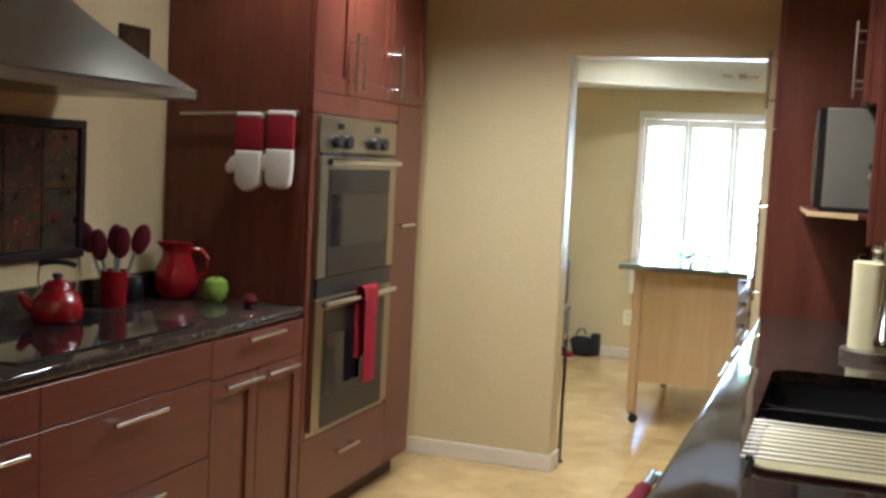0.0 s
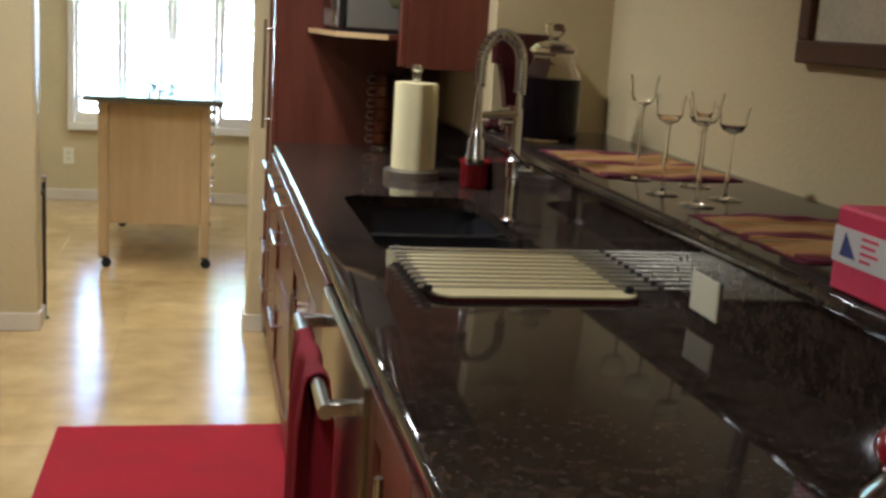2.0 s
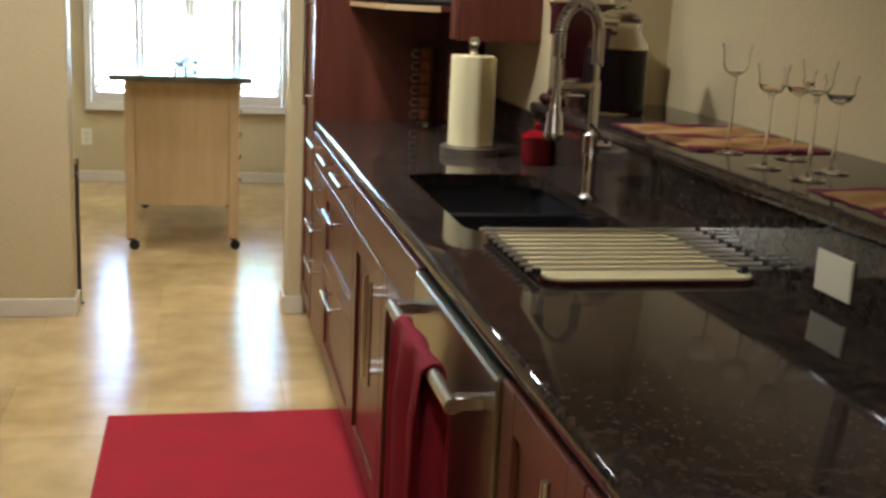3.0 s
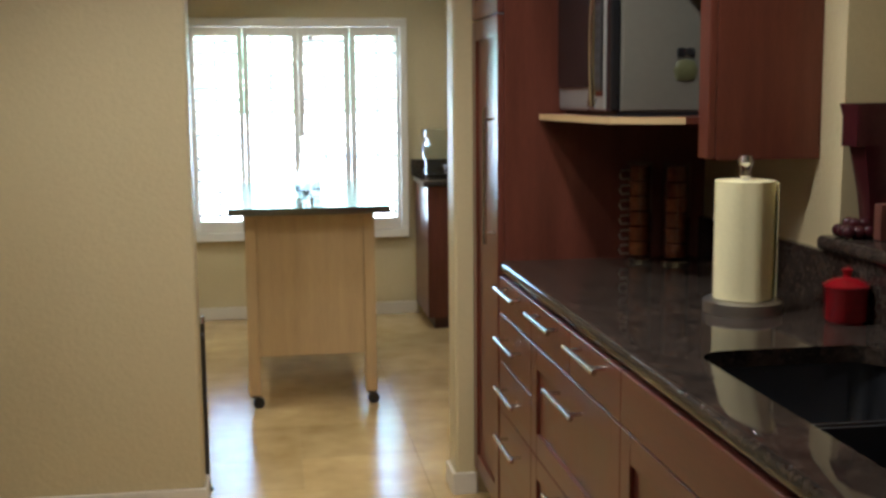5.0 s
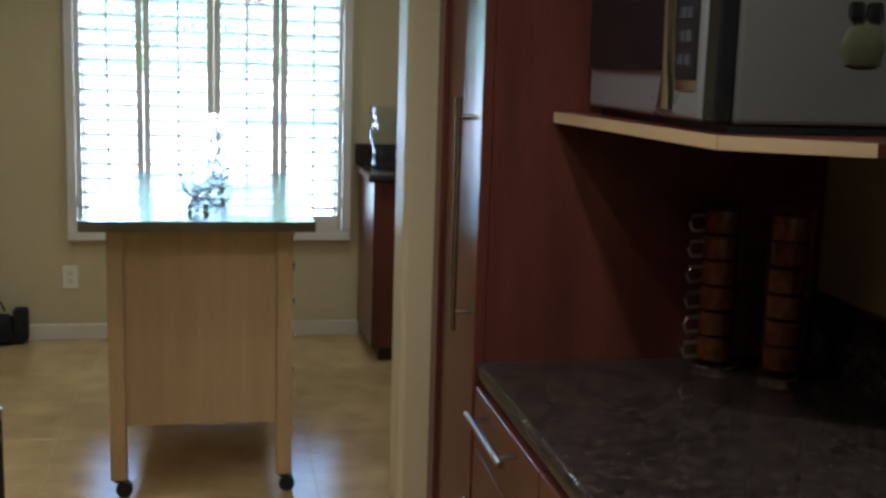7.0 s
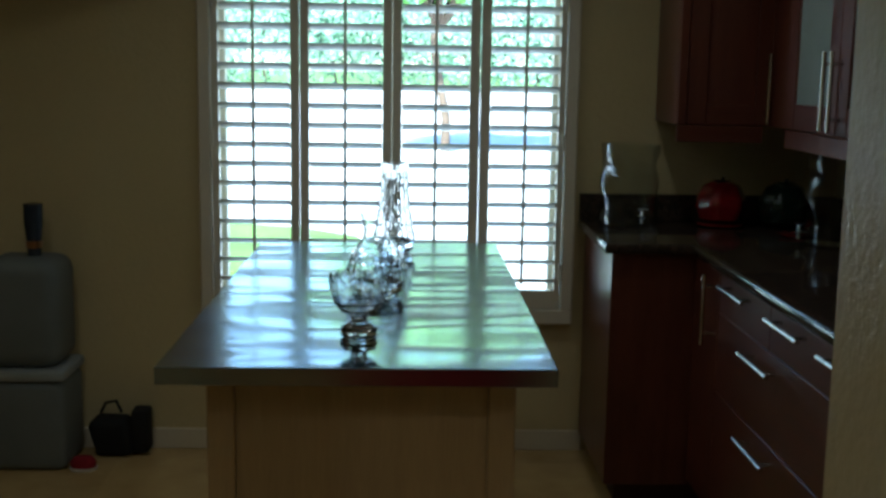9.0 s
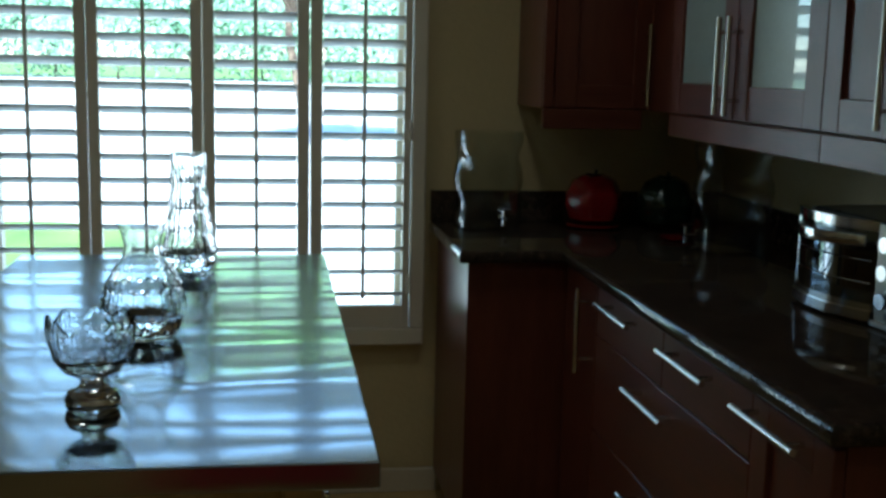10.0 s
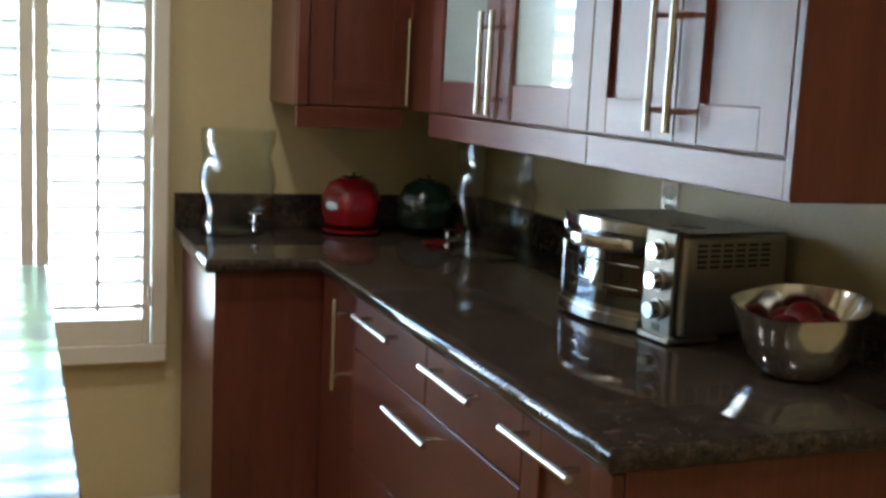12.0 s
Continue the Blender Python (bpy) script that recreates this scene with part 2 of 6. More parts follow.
plate_plastic = material("switch_plate", (0.80, 0.76, 0.56), 0.35, vary=0.02, bump=0)
maroon = material("maroon_glaze", (0.05, 0.009, 0.012), 0.2, vary=0.2, bump=0)
cola = material("dark_drink", (0.007, 0.004, 0.006), 0.10, vary=0.1, bump=0)
cola.node_tree.nodes["Principled BSDF"].inputs["Specular IOR Level"].default_value = 0.2
glass = clear("clear_glass")
pane_glass = clear("pane_glass", (0.97, 0.99, 0.98), 0.0, 1.1)
frosted = material("frosted_glass", (0.36, 0.41, 0.37), 0.2, vary=0.04, bump=0, coat=1.0, coat_rough=0.015)
grey_fabric = material("grey_cover", (0.30, 0.32, 0.31), 0.8, vary=0.08, fine=200, bump=0.1)
black_cloth = material("black_cloth", (0.012, 0.012, 0.013), 0.8, vary=0.2, fine=150, bump=0.2)
pink_paper = material("pink_wrap", (0.75, 0.045, 0.13), 0.35, vary=0.06, bump=0.02)
label_white = material("label_white", (0.78, 0.76, 0.74), 0.5, vary=0.02, bump=0)
label_blue = material("label_blue", (0.05, 0.07, 0.26), 0.5, vary=0.1, bump=0)
rack_steel = material("rack_steel", (0.74, 0.70, 0.57), 0.40, metal=1, vary=0.02, bump=0, rough_vary=0.02)
case_steel = material("case_steel", (0.50, 0.47, 0.42), 0.38, metal=1, vary=0.03, bump=0, rough_vary=0.02)
silver = material("silver", (0.70, 0.68, 0.64), 0.14, metal=1, vary=0.04, bump=0.01)
wicker_orange = material("amber_cups", (0.19, 0.05, 0.015), 0.22, vary=0.3, scale=30, bump=0.0, coat=0.4)

# ---- the rooms ----
KX0, KX1, WALL_Y, WALL_T, WIN_Y, R2X0, R2X1 = -1.31, 1.94, 5.55, 0.14, 8.95, -2.4, 2.06
CEIL, CEIL2, BACK = 2.44, 2.07, -1.7
OPEN_L, OPEN_R, HEAD = -0.082, 0.806, 1.99


def wall(name, boxes, mat=paint, label="tan painted wall with an orange-peel texture"):
    bm = bmesh.new()
    for b in boxes:
        box(bm, *b)
    return solid(name, bm, mat, label, "wall", kind="structure")


wall("wall_west", [(KX0 - 0.12, KX0, BACK, WALL_Y, 0, CEIL)])
wall("wall_east", [(KX1, KX1 + 0.12, BACK, WALL_Y, 0, CEIL)])
wall("wall_east_pier", [(1.54, KX1, 4.24, WALL_Y, 0, CEIL)])
wall("wall_south", [(KX0 - 0.12, KX1 + 0.12, BACK - 0.12, BACK, 0, CEIL)])
wall("wall_west_stub", [(KX0, -0.86, 5.205, WALL_Y, 0, CEIL)])
# the wall with the opening, its corners rounded
bm = bmesh.new()
OPENING = [(R2X0 - 0.12, 0), (OPEN_L, 0), (OPEN_L, HEAD), (OPEN_R, HEAD), (OPEN_R, 0), (R2X1 + 0.12, 0), (R2X1 + 0.12, CEIL), (R2X0 - 0.12, CEIL)]
near_side = [bm.verts.new((x, WALL_Y, z)) for x, z in OPENING]
far_side = [bm.verts.new((x, WALL_Y + WALL_T, z)) for x, z in OPENING]
bm.faces.new(near_side), bm.faces.new(far_side[::-1])
for k in range(8):
    m = (k + 1) % 8
    bm.faces.new((near_side[k], far_side[k], far_side[m], near_side[m]))
bmesh.ops.recalc_face_normals(bm, faces=bm.faces)
rim = [e for e in bm.edges if abs(e.verts[0].co.y - e.verts[1].co.y) < 1e-6 and all(OPEN_L - 0.01 < v.co.x < OPEN_R + 0.01 for v in e.verts)]
bmesh.ops.bevel(bm, geom=rim, offset=0.012, segments=2, affect="EDGES", profile=0.5)
solid("wall_opening", bm, paint, "tan textured wall with a wide cased-free opening", "wall", kind="structure")
wall("wall_room_west", [(R2X0 - 0.12, R2X0, WALL_Y + WALL_T, WIN_Y + 0.16, 0, CEIL)])
wall("wall_room_east", [(R2X1, R2X1 + 0.12, WALL_Y + WALL_T, WIN_Y + 0.16, 0, CEIL)])
WX0, WX1, WZ0, WZ1 = -0.305, 1.016, 0.555, 1.865
wall("wall_north", [(R2X0, WX0, WIN_Y, WIN_Y + 0.16, 0, CEIL), (WX1, R2X1, WIN_Y, WIN_Y + 0.16, 0, CEIL),
                    (WX0, WX1, WIN_Y, WIN_Y + 0.16, 0, WZ0), (WX0, WX1, WIN_Y, WIN_Y + 0.16, WZ1, CEIL)])
solid("ceiling", bx(KX0 - 0.12, KX1 + 0.12, BACK - 0.12, WALL_Y + 0.07, CEIL, CEIL + 0.1), ceiling_paint, "off-white textured kitchen ceiling", "ceiling", kind="structure")
solid("ceiling_far", bx(R2X0 - 0.12, R2X1 + 0.12, WALL_Y + WALL_T, WIN_Y + 0.16, CEIL, CEIL + 0.1), ceiling_paint, "off-white textured ceiling of the window room", "ceiling", kind="structure")
bulkhead = solid("bulkhead", prism(bmesh.new(), [(R2X0, WIN_Y - 0.001), (R2X0, 7.55), (0.72, 8.915), (R2X1, 8.915), (R2X1, WIN_Y - 0.001)], CEIL2, CEIL - 0.001), material("bulkhead_paint", (0.80, 0.74, 0.56), 0.6, vary=0.03, fine=85, bump=0.15),
                 "pale yellow bulkhead above the window wall with gold script", "bulkhead", kind="structure")
gold = material("gold_script", (0.45, 0.33, 0.12), 0.5, vary=0.2)
lean = math.atan2(8.915 - 7.55, 0.72 - R2X0)
for k, (u, w, tall) in enumerate(((0.30, 0.085, 0.030), (0.40, 0.05, 0.05), (0.47, 0.10, 0.028), (0.59, 0.06, 0.045))):
    bm = bmesh.new()
    tube(bm, [(-w / 2 + w * i / 10, 0.0, 0.5 * tall * math.sin(i * 1.9 + k)) for i in range(11)], 0.004, 6)
    bmesh.ops.transform(bm, verts=bm.verts, matrix=Matrix.Translation((u, 8.915 + (u - 0.72) * math.tan(lean) - 0.003, CEIL2 + 0.10)) @ Matrix.Rotation(lean, 4, "Z"))
    part("script_stroke", bm, gold, bulkhead, smooth=True)
floor = solid("floor", bx(R2X0 - 0.12, R2X1 + 0.12, BACK - 0.12, WIN_Y + 0.16, -0.10, -0.004), grout, "beige travertine tile floor with thin joints", "floor", kind="structure")


def baseboard(name, boxes):
    bm = bmesh.new()
    for b in boxes:
        box(bm, *b, 0.004, 2)
    return solid(name, bm, white_trim, "off-white painted baseboard", "baseboard", kind="structure")


BH = 0.08
baseboard("baseboard_opening", [(-0.86, OPEN_L + 0.012, WALL_Y - 0.014, WALL_Y, 0, BH), (OPEN_L, OPEN_L + 0.014, WALL_Y, WALL_Y + WALL_T, 0, BH)])
baseboard("baseboard_jamb", [(OPEN_R - 0.012, 0.884, WALL_Y - 0.014, WALL_Y, 0, BH), (OPEN_R - 0.014, OPEN_R, WALL_Y, WALL_Y + WALL_T, 0, BH)])
baseboard("baseboard_north", [(R2X0, 1.115, WIN_Y - 0.014, WIN_Y, 0, BH)])
baseboard("baseboard_room", [(R2X0, OPEN_L, WALL_Y + WALL_T, WALL_Y + WALL_T + 0.014, 0, BH), (OPEN_R, R2X1, WALL_Y + WALL_T, WALL_Y + WALL_T + 0.014, 0, BH),
                             (R2X0, R2X0 + 0.014, WALL_Y + WALL_T + 0.014, WIN_Y - 0.014, 0, BH)])

# recessed ceiling lights, out of view
for cx, cy, cz, watts in CANS:
    can_thing = thing("ceiling_light", (cx, cy, cz), "unseen white recessed ceiling downlight with a warm lamp", "light", "recessed downlights")
    bm = bmesh.new()
    lathe(bm, [(0.055, -0.001), (0.085, -0.001), (0.085, -0.008), (0.055, -0.008)], (cx, cy, cz), 28)
    part("trim_ring", bm, white_trim, can_thing)

# ---- window with plantation shutters ----
win = thing("window_1", (0.37, WIN_Y, WZ0), "wide window with white plantation shutters, louvers open", "window", kind="structure")
FX0, FX1, FZ0, FZ1 = -0.345, 1.056, 0.51, 1.905
bm = bmesh.new()
for b in ((FX0, FX1, FZ0, FZ0 + 0.055), (FX0, FX1, FZ1 - 0.055, FZ1), (FX0, FX0 + 0.045, FZ0 + 0.055, FZ1 - 0.055), (FX1 - 0.045, FX1, FZ0 + 0.055, FZ1 - 0.055)):
    box(bm, b[0], b[1], WIN_Y - 0.045, WIN_Y + 0.02, b[2], b[3], 0.004)
part("window_frame", bm, shutter_paint, win)
bm = bmesh.new()
for b in ((WX0, WX1, WZ0, WZ0 + 0.04), (WX0, WX1, WZ1 - 0.04, WZ1), (WX0, WX0 + 0.04, WZ0, WZ1), (WX1 - 0.04, WX1, WZ0, WZ1), (0.35, 0.39, WZ0, WZ1)):
    box(bm, b[0], b[1], WIN_Y + 0.09, WIN_Y + 0.14, b[2], b[3])
part("sash", bm, white_trim, win, "white sliding sash behind the shutters")
for x0, x1 in ((WX0 + 0.04, 0.35), (0.39, WX1 - 0.04)):
    pane = part("pane", bx(x0, x1, WIN_Y + 0.112, WIN_Y + 0.117, WZ0 + 0.04, WZ1 - 0.04), pane_glass, win)
    pane.visible_shadow = False
PANELS = [(-0.270, -0.008), (0.061, 0.331), (0.402, 0.652), (0.730, 0.984)]
EDGES = [FX0 + 0.047, 0.0265, 0.3665, 0.691, FX1 - 0.047]
LZ0, LZ1, LOUVERS = 0.64, 1.79, 16
pitch_z = (LZ1 - LZ0) / LOUVERS
for k, (x0, x1) in enumerate(PANELS):
    e0, e1 = EDGES[k] + 0.0015, EDGES[k + 1] - 0.0015
    bm = bmesh.new()
    ya, yb = WIN_Y - 0.040, WIN_Y - 0.012
    box(bm, e0, x0, ya, yb, FZ0 + 0.057, FZ1 - 0.057, 0.002)
    box(bm, x1, e1, ya, yb, FZ0 + 0.057, FZ1 - 0.057, 0.002)
    box(bm, x0, x1, ya + 0.001, yb - 0.001, FZ0 + 0.057, LZ0, 0.002)
    box(bm, x0, x1, ya + 0.001, yb - 0.001, LZ1, FZ1 - 0.057, 0.002)
    shutter = part("shutter", bm, shutter_paint, win)
    for i in range(LOUVERS):
        bm = bmesh.new()
        zc, yc, a = LZ0 + (i + 0.5) * pitch_z, WIN_Y - 0.026, radians(-21)
        ring = []
        for q in range(12):
            w = 2 * math.pi * q / 12
            dy, dz = 0.036 * math.cos(w), 0.0055 * math.sin(w)
            ring.append((yc + dy * math.cos(a) - dz * math.sin(a), zc + dy * math.sin(a) + dz * math.cos(a)))
        left = [bm.verts.new((x0 + 0.002, y, z)) for y, z in ring]
        right = [bm.verts.new((x1 - 0.002, y, z)) for y, z in ring]
        bm.faces.new(left), bm.faces.new(right[::-1])
        for q in range(12):
            bm.faces.new((left[q], right[q], right[(q + 1) % 12], left[(q + 1) % 12]))
        bmesh.ops.recalc_face_normals(bm, faces=bm.faces)
        part("louver", bm, shutter_paint, shutter, smooth=True)
    xm = (x0 + x1) / 2
    part("tilt_rod", bx(xm - 0.006, xm + 0.006, WIN_Y - 0.078, WIN_Y - 0.066, LZ0 + 0.03, LZ1 + 0.02, 0.002), shutter_paint, shutter)
    hx = e0 + 0.004 if k < 2 else e1 - 0.004
    if k in (0, 3):
        for hz in (FZ0 + 0.2, 1.2, FZ1 - 0.2):
            bm = bmesh.new()
            rod(bm, (hx, WIN_Y - 0.046, hz - 0.03), (hx, WIN_Y - 0.046, hz + 0.03), 0.005, seg=8)
            part("hinge", bm, shutter_paint, shutter)

# ---- cabinets ----
def bar_handle(front, parent, u, z, length, upright=False, d0=0.02, r=0.0065, name="handle"):
    """A bar handle on two posts, centred at (u, z)."""
    bm = bmesh.new()
    h, s, d = length / 2, length / 2 - 0.035, d0 + 0.034
    if upright:
        front.rod(bm, (u, d, z - h), (u, d, z + h), r)
        for k in (-s, s):
            front.rod(bm, (u, d0 - 0.001, z + k), (u, d, z + k), r * 0.8, 8)
    else:
        front.rod(bm, (u - h, d, z), (u + h, d, z), r)
        for k in (-s, s):
            front.rod(bm, (u + k, d0 - 0.001, z), (u + k, d, z), r * 0.8, 8)
    return part(name, bm, nickel, parent, "brushed nickel bar handle", smooth=True)


def shaker(front, parent, u0, u1, z0, z1, name="door", rail=0.062, glazed=False, t=0.02):
    """A framed front: a recessed panel with two stiles and two rails on it."""
    g = 0.0018
    u0, u1, z0, z1 = u0 + g, u1 - g, z0 + g, z1 - g
    bm = front.box(bmesh.new(), u0 + rail - 0.004, u1 - rail + 0.004, 0.002, t - 0.010, z0 + rail - 0.004, z1 - rail + 0.004)
    if glazed:
        for v in bm.verts:
            v.co.x -= 0.024 * (v.co.y - (u0 + u1) / 2)
    door = part(name, bm, frosted if glazed else wood, parent, "frosted glass door in a cherry frame" if glazed else "")
    for a, b in ((u0, u0 + rail), (u1 - rail, u1)):
        part("stile", front.box(bmesh.new(), a, b, 0, t, z0, z1, 0.0015), wood, door)
    for a, b in ((z0, z0 + rail), (z1 - rail, z1)):
        part("rail", front.box(bmesh.new(), u0 + rail, u1 - rail, 0, t - 0.0006, a, b, 0.0015), wood_level, door)
    return door


def slab(front, parent, u0, u1, z0, z1, name="drawer_front", t=0.02, mat=None):
    g = 0.0018
    return part(name, front.box(bmesh.new(), u0 + g, u1 - g, 0, t, z0 + g, z1 - g, 0.0018), mat or wood_level, parent)


def carcass(front, u0, u1, depth, z0, z1, name, label, category="cabinet", group="", toe=True):
    base = front.at((u0 + u1) / 2, -depth / 2, 0 if toe else z0)
    ob = thing(name, base, label, category, group)
    bm = bmesh.new()
    front.box(bm, u0 + 0.0006, u1 - 0.0006, -depth, -0.0008, z0, z1, 0.001)
    part("body", bm, wood, ob)
    if toe:
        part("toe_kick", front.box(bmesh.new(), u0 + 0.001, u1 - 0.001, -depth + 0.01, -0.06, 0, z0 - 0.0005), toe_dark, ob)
    return ob

TOP = 0.91
TH = 0.036


def worktop(x0, x1, y0, y1, z, holes, name, label, round_edges):
    """A stone slab, with an optional rectangular cut-out. round_edges: which sides carry the bullnose."""
    bm = bmesh.new()
    if holes:
        hx0, hx1, hy0, hy1 = holes
        xs, ys = [x0, hx0, hx1, x1], [y0, hy0, hy1, y1]
    else:
        xs, ys = [x0, x1], [y0, y1]
    grid = {(i, j, k): bm.verts.new((xs[i], ys[j], z - TH * k)) for i in range(len(xs)) for j in range(len(ys)) for k in (0, 1)}
    for i in range(len(xs) - 1):
        for j in range(len(ys) - 1):
            if holes and i == 1 and j == 1:
                continue
            for k in (0, 1):
                bm.faces.new([grid[i, j, k], grid[i + 1, j, k], grid[i + 1, j + 1, k], grid[i, j + 1, k]])
    for e in [e for e in bm.edges if len(e.link_faces) == 1 and abs(e.verts[0].co.z - z) < 1e-6]:
        a, b = e.verts
        low = [v for v in bm.verts if abs(v.co.z - z + TH) < 1e-6]
        la = min(low, key=lambda v: (v.co.xy - a.co.xy).length)
        lb = min(low, key=lambda v: (v.co.xy - b.co.xy).length)
        bm.faces.new((a, b, lb, la))
    bmesh.ops.recalc_face_normals(bm, faces=bm.faces)
    test = {"x0": lambda p: abs(p.x - x0) < 1e-5, "x1": lambda p: abs(p.x - x1) < 1e-5, "y0": lambda p: abs(p.y - y0) < 1e-5, "y1": lambda p: abs(p.y - y1) < 1e-5}
    edges = [e for e in bm.edges if abs(e.verts[0].co.z - e.verts[1].co.z) < 1e-6 and any(test[s](e.verts[0].co) and test[s](e.verts[1].co) for s in round_edges)]
    if holes:
        corners = [e for e in bm.edges if abs(e.verts[0].co.z - e.verts[1].co.z) > 0.01 and min(abs(e.verts[0].co.x - hx0), abs(e.verts[0].co.x - hx1)) < 1e-5 and min(abs(e.verts[0].co.y - hy0), abs(e.verts[0].co.y - hy1)) < 1e-5]
        bmesh.ops.bevel(bm, geom=corners, offset=0.07, segments=6, affect="EDGES", profile=0.5)
        edges = [e for e in bm.edges if abs(e.verts[0].co.z - e.verts[1].co.z) < 1e-6 and any(test[k](e.verts[0].co) and test[k](e.verts[1].co) for k in round_edges)]
    if edges:
        bmesh.ops.bevel(bm, geom=edges, offset=0.014, segments=4, affect="EDGES", profile=0.5)
    return solid(name, bm, granite, label, "worktop", smooth=True)


# ---- kitchen, east side: the peninsula with the sink ----
E_X, E_D = 0.893, 0.605          # cabinet fronts' plane and depth
east = Face("-x", E_X)
EZ0, EZ1 = 0.10, TOP - TH - 0.001
GE = "peninsula base cabinets"
SPLIT = [4.66, 3.86, 2.885, 2.225, 1.36]

drawers_a = carcass(east, SPLIT[0], 5.098, E_D, EZ0, EZ1, "drawer_cabinet", "narrow cherry base cabinet with four slab drawers", group=GE)
for z0, z1 in ((0.105, 0.445), (0.445, 0.600), (0.600, 0.752), (0.752, 0.868)):
    d = slab(east, drawers_a, SPLIT[0], 5.095, z0, z1)
    bar_handle(east, d, 4.878, {0.105: 0.380, 0.445: 0.534, 0.600: 0.688, 0.752: 0.843}[z0], 0.25)

drawers_b = carcass(east, SPLIT[1], SPLIT[0], E_D, EZ0, EZ1, "drawer_cabinet", "wide cherry base cabinet with two small drawers over deep ones", group=GE)
mid = (SPLIT[0] + SPLIT[1]) / 2
for u0, u1, uc in ((mid, SPLIT[0], 4.463), (SPLIT[1], mid, 4.064)):
    d = slab(east, drawers_b, u0, u1, 0.752, 0.868)
    bar_handle(east, d, uc, 0.843, 0.25)
for z0, z1, zh in ((0.445, 0.752, 0.690), (0.105, 0.445, 0.416)):
    d = shaker(east, drawers_b, SPLIT[1], SPLIT[0], z0, z1, "drawer_front")
    bar_handle(east, d, 4.25, zh, 0.26)

sink_cab = carcass(east, SPLIT[2], SPLIT[1], E_D, EZ0, 0.68, "sink_cabinet", "cherry sink base cabinet with two shaker doors", group=GE)
slab(east, sink_cab, SPLIT[2], SPLIT[1], 0.752, 0.868, "false_front")
mid = 3.33
for u0, u1, uh in ((mid, SPLIT[1], mid + 0.035), (SPLIT[2], mid, mid - 0.035)):
    d = shaker(east, sink_cab, u0, u1, 0.105, 0.752)
    bar_handle(east, d, uh, 0.60, 0.26, True)
part("face_rail", east.box(bmesh.new(), SPLIT[2] + 0.001, SPLIT[1] - 0.001, -0.02, -0.001, 0.681, EZ1), wood_level, sink_cab)

dish = thing("dishwasher", (E_X + 0.3, 2.555, 0), "stainless steel built-in dishwasher under dark granite", "dishwasher")
part("body", bx(E_X, E_X + 0.58, SPLIT[3] + 0.004, SPLIT[2] - 0.004, 0.10, EZ1 - 0.004), black_plastic, dish)
part("toe_kick", bx(E_X + 0.05, E_X + 0.5, SPLIT[3] + 0.004, SPLIT[2] - 0.004, 0.0, 0.099), black_plastic, dish)
part("door", bx(E_X - 0.028, E_X - 0.001, SPLIT[3] + 0.004, SPLIT[2] - 0.004, 0.115, 0.862, 0.004), steel, dish, "brushed steel door")
bm = bmesh.new()
rod(bm, (0.812, 2.275, 0.805), (0.812, 2.835, 0.805), 0.013, seg=16)
for y in (2.295, 2.815):
    box(bm, 0.812, E_X - 0.028, y - 0.011, y + 0.011, 0.794, 0.816, 0.002)
part("handle", bm, nickel, dish, "thick steel bar handle", smooth=True)

drawers_d = carcass(east, SPLIT[4], SPLIT[3], E_D, EZ0, EZ1, "base_cabinet", "cherry base cabinet with two shaker doors and bar handles", group=GE)
for u0, u1, uh in ((1.86, SPLIT[3], 1.90), (SPLIT[4], 1.86, 1.82)):
    d = shaker(east, drawers_d, u0, u1, 0.105, 0.868)
    bar_handle(east, d, uh, 0.70, 0.31, True)

SX0, SX1, SY0, SY1 = 1.005, 1.395, 3.02, 3.81
worktop(0.875, 1.497, 1.34, 5.098, TOP, (SX0, SX1, SY0, SY1), "worktop", "polished dark brown granite worktop on the peninsula", ("x0", "y0"))
wall("wall_bar", [(1.5175, KX1, 1.34, 4.239, 0, 1.043)], label="half-height tan wall behind the peninsula worktop")
solid("backsplash", bx(1.497, 1.517, 1.34, 4.24, TOP - TH, 1.043), granite, "dark granite riser behind the peninsula worktop", "backsplash")
solid("backsplash", bx(1.519, 1.5395, 4.24, 5.098, TOP - TH, 1.035), granite, "low dark granite upstand at the wall", "backsplash")
worktop(1.482, KX1 - 0.001, 1.33, 4.239, 1.08, None, "bar_ledge", "raised polished dark granite bar ledge", ("x0", "y0"))

